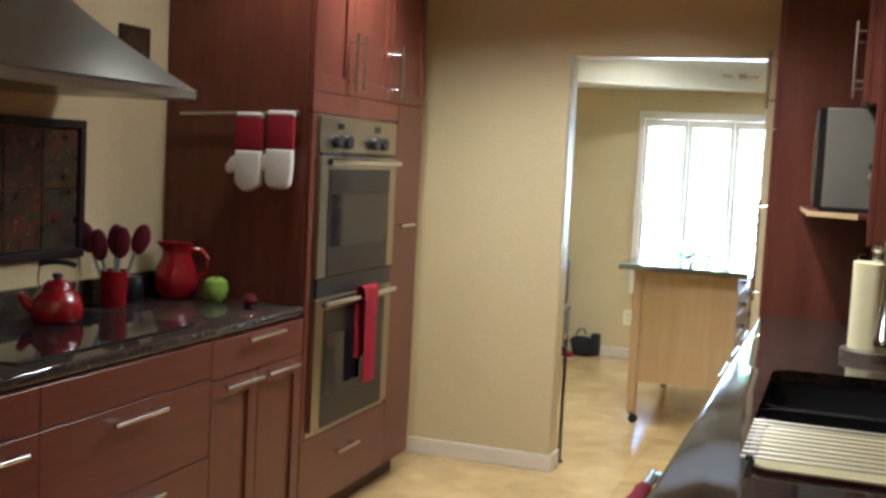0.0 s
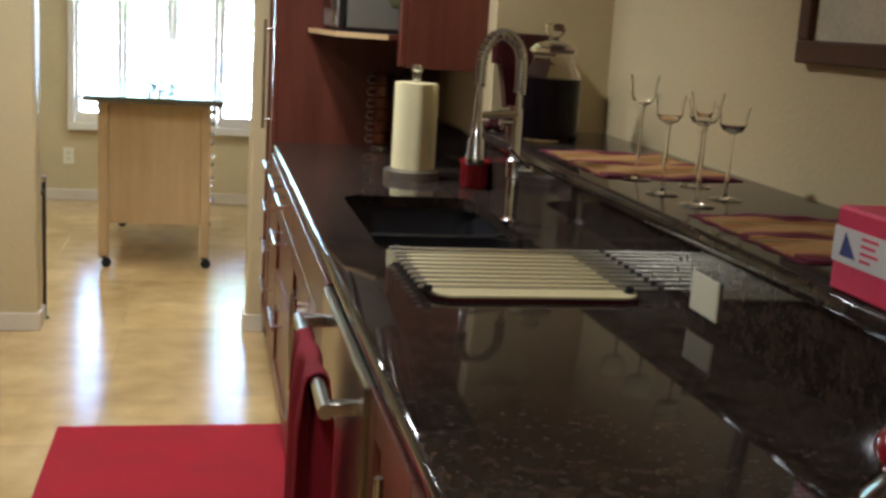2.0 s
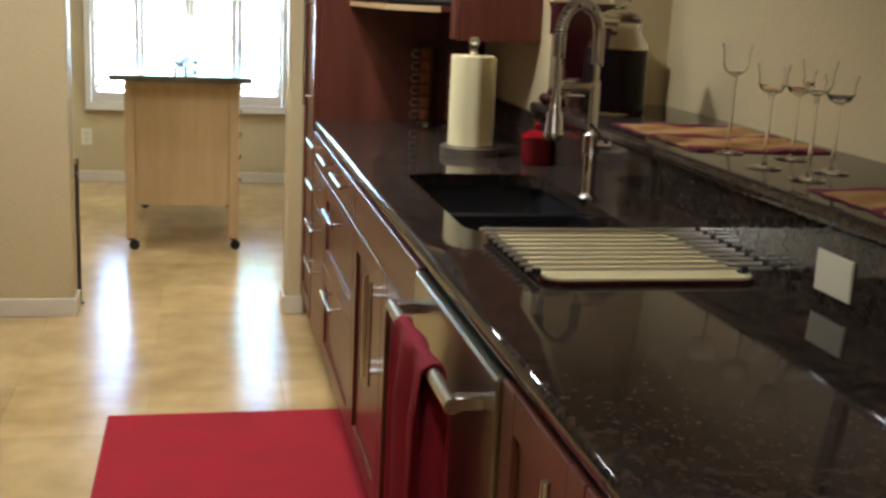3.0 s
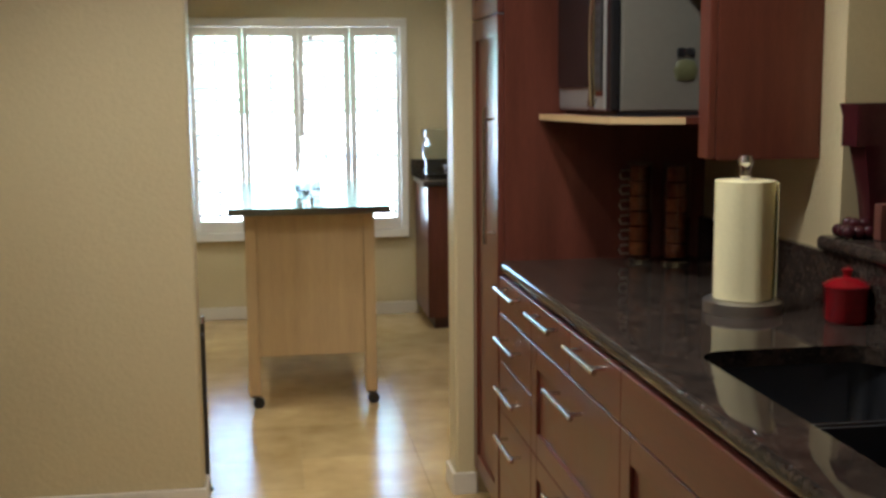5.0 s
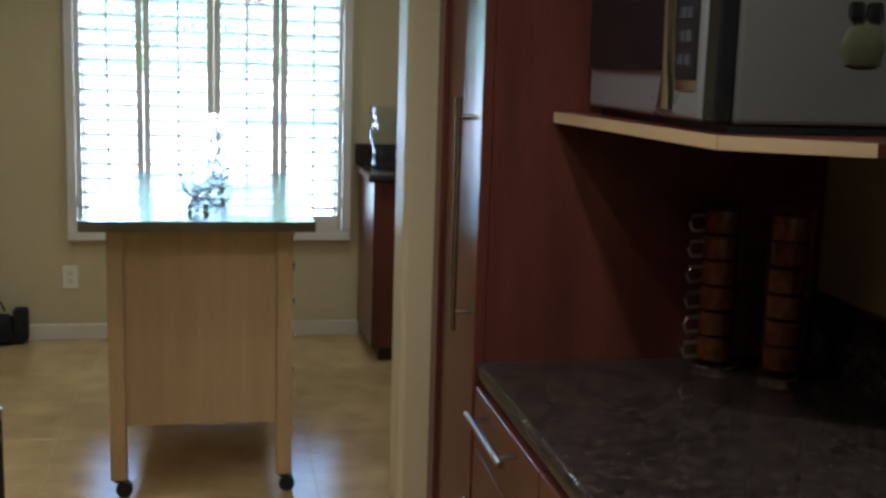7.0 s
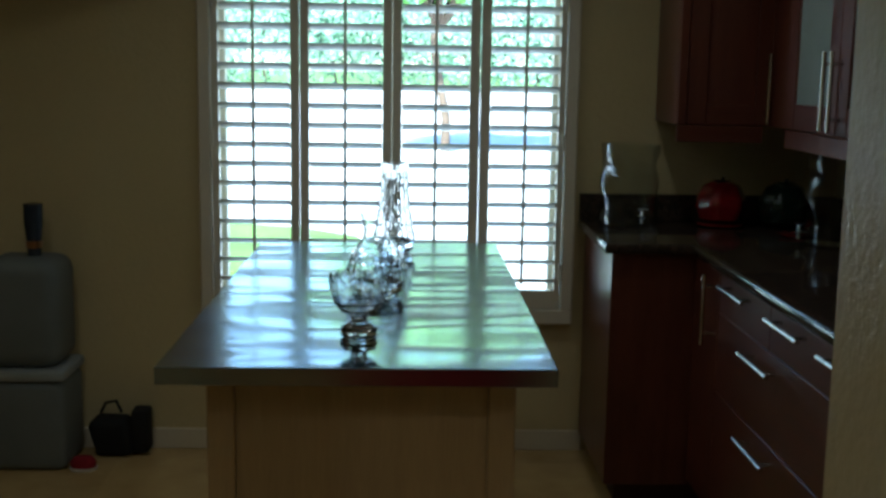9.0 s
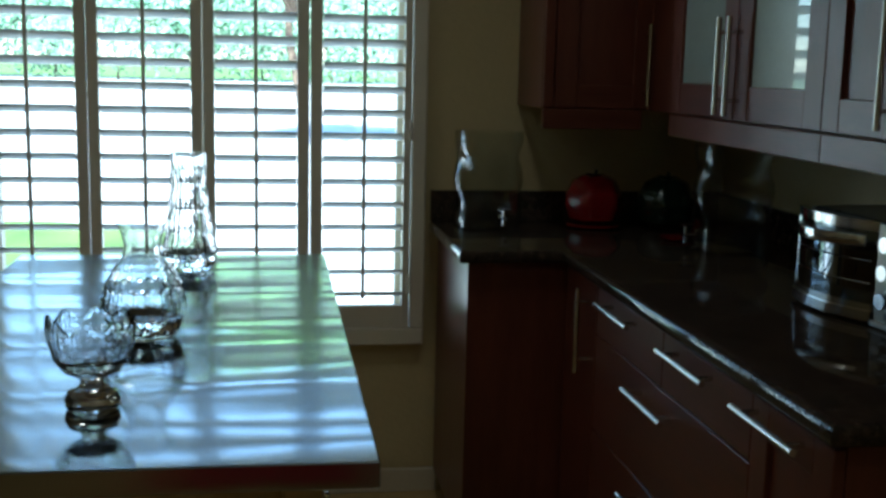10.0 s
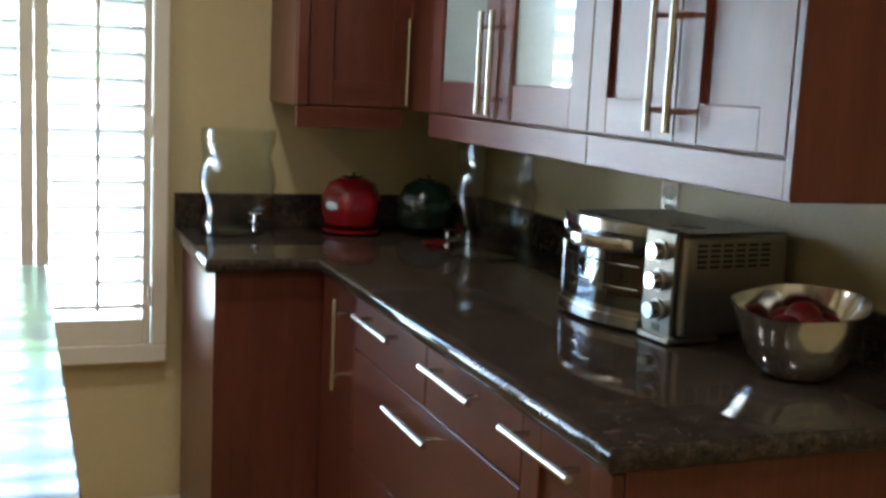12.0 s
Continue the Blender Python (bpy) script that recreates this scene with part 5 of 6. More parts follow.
# ---- things by the range ----
kx, ky = -1.115, 3.215
kettle = thing("kettle", (kx, ky, TOP), "glossy red enamel kettle with a black lid knob", "kettle")
part("body", lathe(bmesh.new(), [(0.066, 0.0075), (0.077, 0.018), (0.081, 0.045), (0.072, 0.082), (0.052, 0.104), (0.047, 0.106)], (kx, ky, TOP), 36, close=True), red_glaze, kettle, smooth=True)
part("lid", lathe(bmesh.new(), [(0.048, 0.1065), (0.043, 0.124), (0.026, 0.137), (0.0, 0.140)], (kx, ky, TOP), 28), red_glaze, kettle, smooth=True)
part("knob", lathe(bmesh.new(), [(0.009, 0.1395), (0.018, 0.147), (0.014, 0.158), (0.0, 0.160)], (kx, ky, TOP), 18), black_plastic, kettle, smooth=True)
part("spout", tube(bmesh.new(), [(kx - 0.05, ky - 0.050, TOP + 0.050), (kx - 0.072, ky - 0.060, TOP + 0.070), (kx - 0.087, ky - 0.068, TOP + 0.096)], lambda i: 0.022 - 0.005 * i, 14), red_glaze, kettle, smooth=True)
for k in (-1, 1):
    part("handle_post", tube(bmesh.new(), [(kx + k * 0.055, ky + k * 0.020, TOP + 0.085), (kx + k * 0.058, ky + k * 0.021, TOP + 0.15), (kx + k * 0.052, ky + k * 0.019, TOP + 0.188)], 0.0035, 10), chrome, kettle, "chrome handle post", smooth=True)
part("grip", tube(bmesh.new(), [(kx + 0.011 * k, ky + 0.004 * k, TOP + 0.194 - 0.0004 * k * k) for k in range(-5, 6)], 0.009, 12), black_plastic, kettle, "black handle grip", smooth=True)

ux, uy = -1.20, 3.62
crock = thing("utensil_crock", (ux, uy, TOP), "red crock holding red cooking utensils", "crock")
part("pot", lathe(bmesh.new(), [(0.040, 0.0005), (0.045, 0.01), (0.049, 0.13), (0.045, 0.13), (0.041, 0.02), (0.0, 0.018)], (ux, uy, TOP), 30), red_glaze, crock, smooth=True)
dark_red = material("silicone_red", (0.12, 0.007, 0.026), 0.32, vary=0.1)
for k, (dx, dy, h) in enumerate(((-0.092, -0.034, 0.268), (-0.040, -0.035, 0.246), (-0.002, 0.012, 0.262), (0.036, -0.014, 0.258), (0.085, 0.030, 0.270))):
    bm = rod(bmesh.new(), (ux + dx * 0.2, uy + dy * 0.2, TOP + 0.03), (ux + dx * 0.8, uy + dy * 0.8, TOP + h - 0.07), 0.0065, seg=8)
    head = bmesh.new()
    bmesh.ops.create_uvsphere(head, u_segments=16, v_segments=10, radius=1)
    bmesh.ops.transform(head, verts=head.verts, matrix=Matrix.Translation((ux + dx, uy + dy, TOP + h - 0.03)) @ Matrix.Rotation(radians(20), 4, "Z") @ Matrix.Rotation(dx * 3.2, 4, "Y") @ Matrix.Diagonal((0.032, 0.011, 0.056, 1)))
    ut = part("utensil", bm, grey_fabric, crock, "grey utensil handle", smooth=True)
    part("spoon_head", head, dark_red, ut, smooth=True)
solid("canister", lathe(bmesh.new(), [(0.036, 0.0005), (0.038, 0.005), (0.038, 0.085), (0.034, 0.09), (0.0, 0.092)], (-1.24, 3.79, TOP), 26), black_plastic, "small black canister against the wall", "canister", smooth=True)

jgx, jgy = -1.17, 3.96
jug = thing("pitcher", (jgx, jgy, TOP), "glossy red ceramic pitcher", "pitcher")
part("body", lathe(bmesh.new(), [(0.055, 0.0005), (0.075, 0.02), (0.085, 0.065), (0.075, 0.115), (0.056, 0.155), (0.052, 0.18), (0.062, 0.21), (0.058, 0.21), (0.048, 0.18), (0.05, 0.155), (0.0, 0.12)], (jgx, jgy, TOP), 36,
                  wave=lambda a, z: 1 + (0.28 * max(0, math.cos(a + 2.3)) ** 6 if z > 0.19 else 0)), red_glaze, jug, smooth=True)
part("handle", tube(bmesh.new(), [(jgx + 0.05, jgy + 0.02, TOP + 0.185), (jgx + 0.085, jgy + 0.035, TOP + 0.185), (jgx + 0.108, jgy + 0.045, TOP + 0.15), (jgx + 0.10, jgy + 0.04, TOP + 0.10), (jgx + 0.07, jgy + 0.03, TOP + 0.075)], 0.010, 12), red_glaze, jug, smooth=True)

ax_, ay_ = -1.0, 3.96
apple = thing("apple_ornament", (ax_, ay_, TOP), "glossy green ceramic apple", "ornament")
part("body", lathe(bmesh.new(), [(0.0, 0.006), (0.022, 0.0008), (0.042, 0.02), (0.050, 0.05), (0.043, 0.08), (0.024, 0.092), (0.0, 0.084)], (ax_, ay_, TOP), 30), material("apple_green", (0.26, 0.40, 0.06), 0.2, vary=0.12, coat=0.4, bump=0), apple, smooth=True)
part("stem", rod(bmesh.new(), (ax_, ay_, TOP + 0.084), (ax_ + 0.006, ay_, TOP + 0.105), 0.003, seg=8), toe_dark, apple)
solid("bauble", lathe(bmesh.new(), [(0.0, 0.0005), (0.018, 0.006), (0.030, 0.03), (0.020, 0.052), (0.0, 0.060)], (-0.815, 3.89, TOP), 24), material("bauble_red", (0.16, 0.03, 0.035), 0.08, metal=0.6, vary=0.1, bump=0), "small shiny red bauble", "ornament", smooth=True)

# tile picture and small plaque on the range wall
panel = thing("tile_mural", (KX0, 3.0, 1.09), "dark framed mural of painted tiles above the range", "mural")
bm = bmesh.new()
for b in ((2.43, 3.57, 1.085, 1.115), (2.43, 3.57, 1.52, 1.55), (2.43, 2.46, 1.115, 1.52), (3.54, 3.57, 1.115, 1.52)):
    box(bm, KX0 + 0.001, KX0 + 0.022, *b, 0.003)
part("frame", bm, material("mural_frame", (0.016, 0.009, 0.008), 0.5), panel)
def painted(mat, seed):
    """Blots of red, ochre and green glaze over a dark ground."""
    nt = mat.node_tree
    n, link = nt.nodes, nt.links.new
    bsdf = n["Principled BSDF"]
    base = bsdf.inputs["Base Color"].links[0].from_socket
    for k, (size, low, colour) in enumerate(((13, 0.60, (0.11, 0.018, 0.012)), (17, 0.62, (0.025, 0.038, 0.016)), (23, 0.64, (0.12, 0.06, 0.02)), (41, 0.66, (0.15, 0.12, 0.07)))):
        shift = n.new("ShaderNodeMapping")
        shift.inputs["Location"].default_value = (seed * 3.1 + k * 7.7, k * 2.3, seed)
        link(n["Texture Coordinate"].outputs["Object"], shift.inputs[0])
        blot = n.new("ShaderNodeTexNoise")
        blot.inputs["Scale"].default_value, blot.inputs["Detail"].default_value = size, 3
        link(shift.outputs[0], blot.inputs[0])
        cut = n.new("ShaderNodeMapRange")
        cut.inputs[1].default_value, cut.inputs[2].default_value = low - 0.04, low + 0.05
        link(blot.outputs[0], cut.inputs[0])
        mx = n.new("ShaderNodeMix")
        mx.data_type = "RGBA"
        link(cut.outputs[0], mx.inputs[0])
        link(base, mx.inputs[6])
        mx.inputs[7].default_value = (*colour, 1)
        base = mx.outputs[2]
    link(base, bsdf.inputs["Base Color"])
    return mat


tile_mats = [material("mural_tile_" + str(i), c, 0.3, vary=0.8, scale=16, fine=34, bump=0.02, dark=(0.008, 0.006, 0.006)) for i, c in enumerate(((0.050, 0.022, 0.013), (0.042, 0.027, 0.013), (0.030, 0.030, 0.02), (0.056, 0.018, 0.013)))]
for i, tile_mat in enumerate(tile_mats):
    painted(tile_mat, i)
for i in range(6):
    for j in range(2):
        y0, z0 = 2.462 + i * 0.1795, 1.117 + j * 0.2015
        part("tile", bx(KX0 + 0.001, KX0 + 0.012, y0, y0 + 0.176, z0, z0 + 0.198, 0.002), tile_mats[(i * 2 + j * 3) % 4], panel)
plaque = thing("wall_plaque", (KX0, 3.845, 1.78), "small dark square plaque on the wall", "plaque")
part("frame", bx(KX0 + 0.001, KX0 + 0.016, 3.755, 3.935, 1.765, 1.905, 0.003), material("plaque_frame", (0.04, 0.02, 0.012), 0.45), plaque)
part("face", bx(KX0 + 0.0162, KX0 + 0.019, 3.785, 3.905, 1.79, 1.88), tile_mats[1], plaque)

# rail and mitts on the side of the tower
TY = 4.0696
rail = thing("hanging_rail", (-0.97, TY, 1.6), "steel utensil rail on the tower side", "rail")
part("bar", rod(bmesh.new(), (-1.225, TY - 0.03, 1.602), (-0.725, TY - 0.03, 1.622), 0.007, seg=12), nickel, rail, smooth=True)
for x, z in ((-1.19, 1.603), (-0.76, 1.62)):
    part("bracket", rod(bmesh.new(), (x, TY, z), (x, TY - 0.03, z), 0.006, seg=10), nickel, rail)


def mitt(x, z_top, lean, thumb):
    """An oven mitt: red cuff above a white quilted hand-shaped pad with a thumb."""
    y = TY - 0.045
    ob = thing("oven_mitt", (x, y, z_top - 0.3), "red and white oven mitt hanging from the rail", "oven mitt", "oven mitts")
    outline = [(-0.052, 0), (0.052, 0), (0.056, -0.135), (-0.056, -0.135)]

    def sheet(pts, mat, name, t):
        b = bmesh.new()
        front = [b.verts.new((x + px + lean * pz, y - t, z_top + pz)) for px, pz in pts]
        back = [b.verts.new((x + px + lean * pz, y + t, z_top + pz)) for px, pz in pts]
        b.faces.new(front), b.faces.new(back[::-1])
        for k in range(len(pts)):
            j = (k + 1) % len(pts)
            b.faces.new((front[k], back[k], back[j], front[j]))
        bmesh.ops.recalc_face_normals(b, faces=b.faces)
        bmesh.ops.bevel(b, geom=[e for e in b.edges if abs(e.verts[0].co.y - e.verts[1].co.y) < 1e-6], offset=t * 0.7, segments=3, affect="EDGES", profile=0.5)
        part(name, b, mat, ob, smooth=True)
    sheet(outline, red_cloth, "cuff", 0.011)
    hand = [(0.054, -0.136), (0.056, -0.18)]
    hand += [(0.056 * math.cos(radians(a)) * (1 + 0.05 * math.sin(4.1 * a + 9 * x)), -0.235 - 0.050 * math.sin(radians(a)) ** 0.7 * (1 + 0.07 * math.sin(3.3 * a + 20 * x))) for a in range(0, 180, 15)]
    hand += [(-0.056, -0.235)]
    hand += [(-0.056, -0.18), (-0.054, -0.136)]
    sheet(hand, white_cloth, "pad", 0.015)
    s = thumb
    th = [(s * 0.045, -0.15), (s * 0.075, -0.165), (s * 0.096, -0.195), (s * 0.092, -0.222), (s * 0.075, -0.225), (s * 0.05, -0.21)]
    sheet(th, white_cloth, "thumb", 0.012)
    sheet([(-0.054, 0.004), (0.054, 0.004), (0.054, -0.016), (-0.054, -0.016)], white_cloth, "hem", 0.013)


mitt(-0.915, 1.612, 0.0, -1)
mitt(-0.785, 1.622, 0.02, -1)

# ---- gate post in the opening ----
post = thing("gate_post", (OPEN_L + 0.02, 5.60, 0.0), "slim dark metal gate post with a silver cap", "post")
part("post", rod(bmesh.new(), (OPEN_L + 0.003, 5.748, 0.0125), (OPEN_L + 0.003, 5.748, 0.62), 0.009, seg=14), material("dark_metal", (0.05, 0.045, 0.04), 0.4, metal=0.6), post, smooth=True)
part("cap", lathe(bmesh.new(), [(0.0105, 0.0), (0.011, 0.024), (0.0, 0.03)], (OPEN_L + 0.003, 5.748, 0.6205), 16), chrome, post, smooth=True)
part("foot", lathe(bmesh.new(), [(0.02, 0.0005), (0.02, 0.008), (0.012, 0.0122)], (OPEN_L + 0.003, 5.748, 0), 18, close=True), black_plastic, post)
bm = bx(OPEN_L - 0.007, OPEN_L + 0.011, WALL_Y + WALL_T, 5.74, 0.57, 0.588, 0.002)
part("bracket", bm, black_plastic, post)

# ---- window room: glass on the cart ----
CT = CZ + 0.0005


def cut_wave(lobes, depth, lo, hi):
    def f(a, z):
        return 1 + (depth * math.cos(lobes * a + 60 * z) * math.cos(lobes * a - 60 * z) if lo < z < hi else 0)
    return f


def finer(prof, n=4):
    """The profile with n steps between each pair of its points."""
    out = []
    for (r0, z0), (r1, z1) in zip(prof, prof[1:]):
        out += [(r0 + (r1 - r0) * k / n, z0 + (z1 - z0) * k / n) for k in range(n)]
    return out + [prof[-1]]


gob = thing("crystal_goblet", (0.337, 6.905, CT), "cut crystal footed bowl on the steel top", "bowl")
prof = [(0.026, 0.0), (0.035, 0.004), (0.037, 0.013), (0.033, 0.023), (0.018, 0.030), (0.015, 0.038), (0.019, 0.044), (0.036, 0.052), (0.050, 0.069), (0.056, 0.092), (0.0575, 0.121),
        (0.0535, 0.121), (0.052, 0.092), (0.046, 0.072), (0.032, 0.058), (0.0, 0.052)]
bm = lathe(bmesh.new(), finer(prof, 3), (0.337, 6.905, CT), 48, cut_wave(4, 0.05, 0.058, 0.112))
for v in bm.verts:
    rise = max(0.0, (v.co.z - CT - 0.08) / 0.04)
    v.co.z += 0.007 * rise * math.cos(8 * math.atan2(v.co.y - 6.905, v.co.x - 0.337))
part("bowl", bm, glass, gob)
vase1 = thing("crystal_vase", (0.360, 7.315, CT), "round cut crystal vase with a narrow neck", "vase")
prof = [(0.046, 0.0), (0.058, 0.010), (0.066, 0.035), (0.069, 0.062), (0.064, 0.090), (0.049, 0.117), (0.034, 0.136), (0.031, 0.155), (0.035, 0.175), (0.042, 0.194),
        (0.038, 0.194), (0.031, 0.175), (0.027, 0.155), (0.030, 0.136), (0.044, 0.117), (0.059, 0.090), (0.064, 0.062), (0.061, 0.035), (0.0, 0.014)]
part("glass", lathe(bmesh.new(), finer(prof, 3), (0.360, 7.315, CT), 44, cut_wave(9, 0.06, 0.012, 0.085)), glass, vase1)
vase2 = thing("crystal_vase", (0.391, 7.95, CT), "tall cut crystal vase flaring at the base", "vase")
prof = [(0.046, 0.0), (0.054, 0.012), (0.059, 0.038), (0.053, 0.08), (0.045, 0.13), (0.039, 0.19), (0.039, 0.262), (0.034, 0.262), (0.033, 0.19), (0.039, 0.13), (0.047, 0.08), (0.053, 0.038), (0.0, 0.014)]
part("glass", lathe(bmesh.new(), finer(prof, 3), (0.391, 7.95, CT), 44, cut_wave(11, 0.07, 0.008, 0.225)), glass, vase2)

# ---- window room: things on the worktop ----
wavy_glass = thin_clear("wavy_glass", 2.6)


def dispenser(x, y, r, h, spig):
    ob = thing("glass_dispenser", (x, y, TOP), "empty wavy clear glass drink dispenser with a steel tap", "dispenser", "glass dispensers")
    wv = lambda a, z: 0.98 + 0.040 * math.sin(5 * a + 26 * z) + 0.050 * math.sin(2 * a + 52 * z)
    part("jar", lathe(bmesh.new(), [(r * 0.94, 0.0005)] + [(r, 0.008 + h * i / 24) for i in range(25)] + [(r * 0.968, 0.008 + h * i / 24) for i in range(24, -1, -1)] + [(0.0, 0.014)], (x, y, TOP), 56, wv), wavy_glass, ob, smooth=True)
    d = Vector(spig).normalized()
    p = Vector((x, y, TOP + 0.045)) + d * r * 0.98
    b = rod(bmesh.new(), p, p + d * 0.04, 0.008)
    rod(b, p + d * 0.032 + Vector((0, 0, -0.022)), p + d * 0.032 + Vector((0, 0, 0.024)), 0.007, seg=10)
    rod(b, p + d * 0.032 + Vector((-0.018, 0, 0.028)), p + d * 0.032 + Vector((0.018, 0, 0.028)), 0.005, seg=8)
    part("tap", b, chrome, ob, smooth=True)


dispenser(1.236, 8.80, 0.103, 0.29, (0.2, -1, 0))
dispenser(1.845, 8.355, 0.106, 0.292, (-1, -0.1, 0))


def tomato(x, y, mat, label, plate):
    ob = thing("canister_jar", (x, y, TOP), label, "canister")
    lob = lambda a, z: 1 + 0.045 * math.cos(6 * a) * (1 if 0.02 < z < 0.16 else 0)
    if plate:
        part("tray", lathe(bmesh.new(), [(0.06, 0.0005), (0.088, 0.008), (0.09, 0.016), (0.0, 0.010)], (x, y, TOP), 32), mat, ob, smooth=True)
    part("body", lathe(bmesh.new(), [(0.05, 0.0165), (0.075, 0.03), (0.088, 0.07), (0.086, 0.11), (0.080, 0.118)], (x, y, TOP), 48, lob, True), mat, ob, smooth=True)
    part("lid", lathe(bmesh.new(), [(0.080, 0.1185), (0.066, 0.150), (0.04, 0.165), (0.014, 0.160), (0.0, 0.158)], (x, y, TOP), 48, lob), mat, ob, smooth=True)
    bm = rod(bmesh.new(), (x, y, TOP + 0.157), (x + 0.006, y, TOP + 0.182), 0.006, seg=8)
    for k in range(6):
        a = k * math.pi / 3
        rod(bm, (x, y, TOP + 0.165), (x + 0.035 * math.cos(a), y + 0.035 * math.sin(a), TOP + 0.169), 0.006, 0.001, 6)
    part("stalk", bm, green_glaze, ob, smooth=True)


tomato(1.575, 8.80, red_glaze, "glossy red ceramic tomato jar with a stalk lid", True)
tomato(1.79, 8.74, green_glaze, "glossy dark green ceramic pepper jar", False)
solid("spoon_rest", lathe(bmesh.new(), [(0.03, 0.0005), (0.045, 0.012), (0.042, 0.012), (0.0, 0.005)], (1.745, 8.52, TOP), 28, wave=lambda a, z: 1 + 0.5 * max(0, math.cos(a)) ** 4), red_glaze, "small red ceramic spoon rest", "dish", smooth=True)

# toaster oven, turned a little
TM = Matrix.Translation((1.735, 7.70, TOP)) @ Matrix.Rotation(radians(-90 + 6), 4, "Z")   # local x along the front, y into the wall


def tpart(name, bm, mat, parent, label="", smooth=False):
    bmesh.ops.transform(bm, verts=bm.verts, matrix=TM)
    return part(name, bm, mat, parent, label, smooth)


toaster = thing("toaster_oven", (1.85, 7.5, TOP), "stainless toaster oven with a glass door and three knobs", "toaster oven")
bow = lambda x: 0.034 * (1 - ((x - 0.14) / 0.14) ** 2) if 0 < x < 0.28 else 0.0


def bowed(x0, x1, y0, y1, z0, z1, n=14):
    """A slab whose front swells outwards across the door."""
    b = bmesh.new()
    xs = [x0 + (x1 - x0) * k / n for k in range(n + 1)]
    prism(b, [(x, y0 - bow(x)) for x in xs] + [(x, y1 - bow(x)) for x in reversed(xs)], z0, z1)
    bmesh.ops.recalc_face_normals(b, faces=b.faces)
    return b


dark_chrome = material("dark_chrome", (0.17, 0.16, 0.13), 0.34, metal=1, vary=0.04, bump=0, rough_vary=0.03)
tpart("case", bx(0, 0.38, 0.0, 0.25, 0.016, 0.205, 0.010, 3), case_steel, toaster, "brushed steel case")
tpart("top_panel", bx(0.008, 0.372, 0.012, 0.245, 0.2053, 0.2085, 0.001), material("toaster_top", (0.10, 0.095, 0.085), 0.3, metal=0.8), toaster)
tpart("front_frame", bowed(0.0, 0.28, -0.014, -0.0005, 0.190, 0.210), silver, toaster, "chrome front frame", True)
tpart("front_frame", bowed(0.0, 0.28, -0.014, -0.0005, 0.012, 0.044), silver, toaster, "chrome front frame", True)
tpart("front_frame", bx(0.0, 0.014, -0.014, -0.0005, 0.0445, 0.1895, 0.002), silver, toaster)
tpart("control_panel", bx(0.2805, 0.372, -0.014, -0.0005, 0.012, 0.210, 0.004, 2), dark_chrome, toaster, "mirror-bright dark control panel")
tpart("badge", bx(0.318, 0.342, -0.0158, -0.0145, 0.022, 0.036, 0.0005), black_plastic, toaster)
dr = tpart("door", bowed(0.0145, 0.2795, -0.011, -0.003, 0.0445, 0.1895), material("mirror_door", (0.20, 0.22, 0.23), 0.05, metal=1, vary=0.06, bump=0, rough_vary=0.02), toaster, "dark curved glass door", True)
grip = bmesh.new()
xs = [0.024 + 0.232 * k / 16 for k in range(17)]
prism(grip, [(x, -0.016 - bow(x) - 0.028 * math.sin(math.pi * (x - 0.024) / 0.232)) for x in xs] + [(x, -0.0115 - bow(x)) for x in reversed(xs)], 0.156, 0.180, 0.002)
tpart("door_handle", grip, silver, dr, "crescent chrome handle", True)
tpart("case_foot", bx(0.282, 0.376, -0.022, 0.10, 0.004, 0.0155, 0.003), case_steel, toaster)
tpart("lower_lip", bowed(0.004, 0.28, -0.020, -0.0145, 0.010, 0.030), silver, toaster, "", True)
for k in range(3):
    z = 0.172 - 0.055 * k
    tpart("knob", rod(bmesh.new(), (0.330, -0.0145, z), (0.330, -0.038, z), 0.0175, 0.0155, 22), silver, toaster, "polished steel knob", smooth=True)
    tpart("knob_collar", rod(bmesh.new(), (0.330, -0.0142, z), (0.330, -0.018, z), 0.0215, 0.0205, 22), case_steel, toaster, smooth=True)
for zz in (0.085, 0.13):
    tpart("rack_line", tube(bmesh.new(), [(0.02 + 0.025 * k, -0.0125 - bow(0.02 + 0.025 * k), zz) for k in range(11)], 0.0016, 6), chrome, dr)
bm = bmesh.new()
for i in range(6):
    for j in range(5):
        box(bm, 0.3801, 0.3812, 0.03 + 0.03 * i, 0.052 + 0.03 * i, 0.145 + 0.010 * j, 0.1495 + 0.010 * j)
tpart("vent", bm, black_plastic, toaster, "dark vent slots")
for x, y in ((0.03, 0.02), (0.35, 0.02), (0.03, 0.22), (0.35, 0.22)):
    tpart("foot", rod(bmesh.new(), (x, y, 0.0005), (x, y, 0.0165), 0.012), black_plastic, toaster)

BX, BY = 1.865, 7.10
bowl_t = thing("fruit_bowl", (BX, BY, TOP), "wavy silver bowl holding red fruit", "bowl")
wv = lambda a, z: 0.88 + (0.14 * math.cos(2 * a + 0.6) + 0.04 * math.cos(5 * a)) * max(0, z - 0.03) / 0.1
bm = lathe(bmesh.new(), [(0.052, 0.0005), (0.070, 0.010), (0.092, 0.035), (0.104, 0.068), (0.108, 0.098), (0.117, 0.126), (0.114, 0.127), (0.105, 0.099), (0.100, 0.069), (0.088, 0.036), (0.0, 0.014)], (BX, BY, TOP), 48, wv)
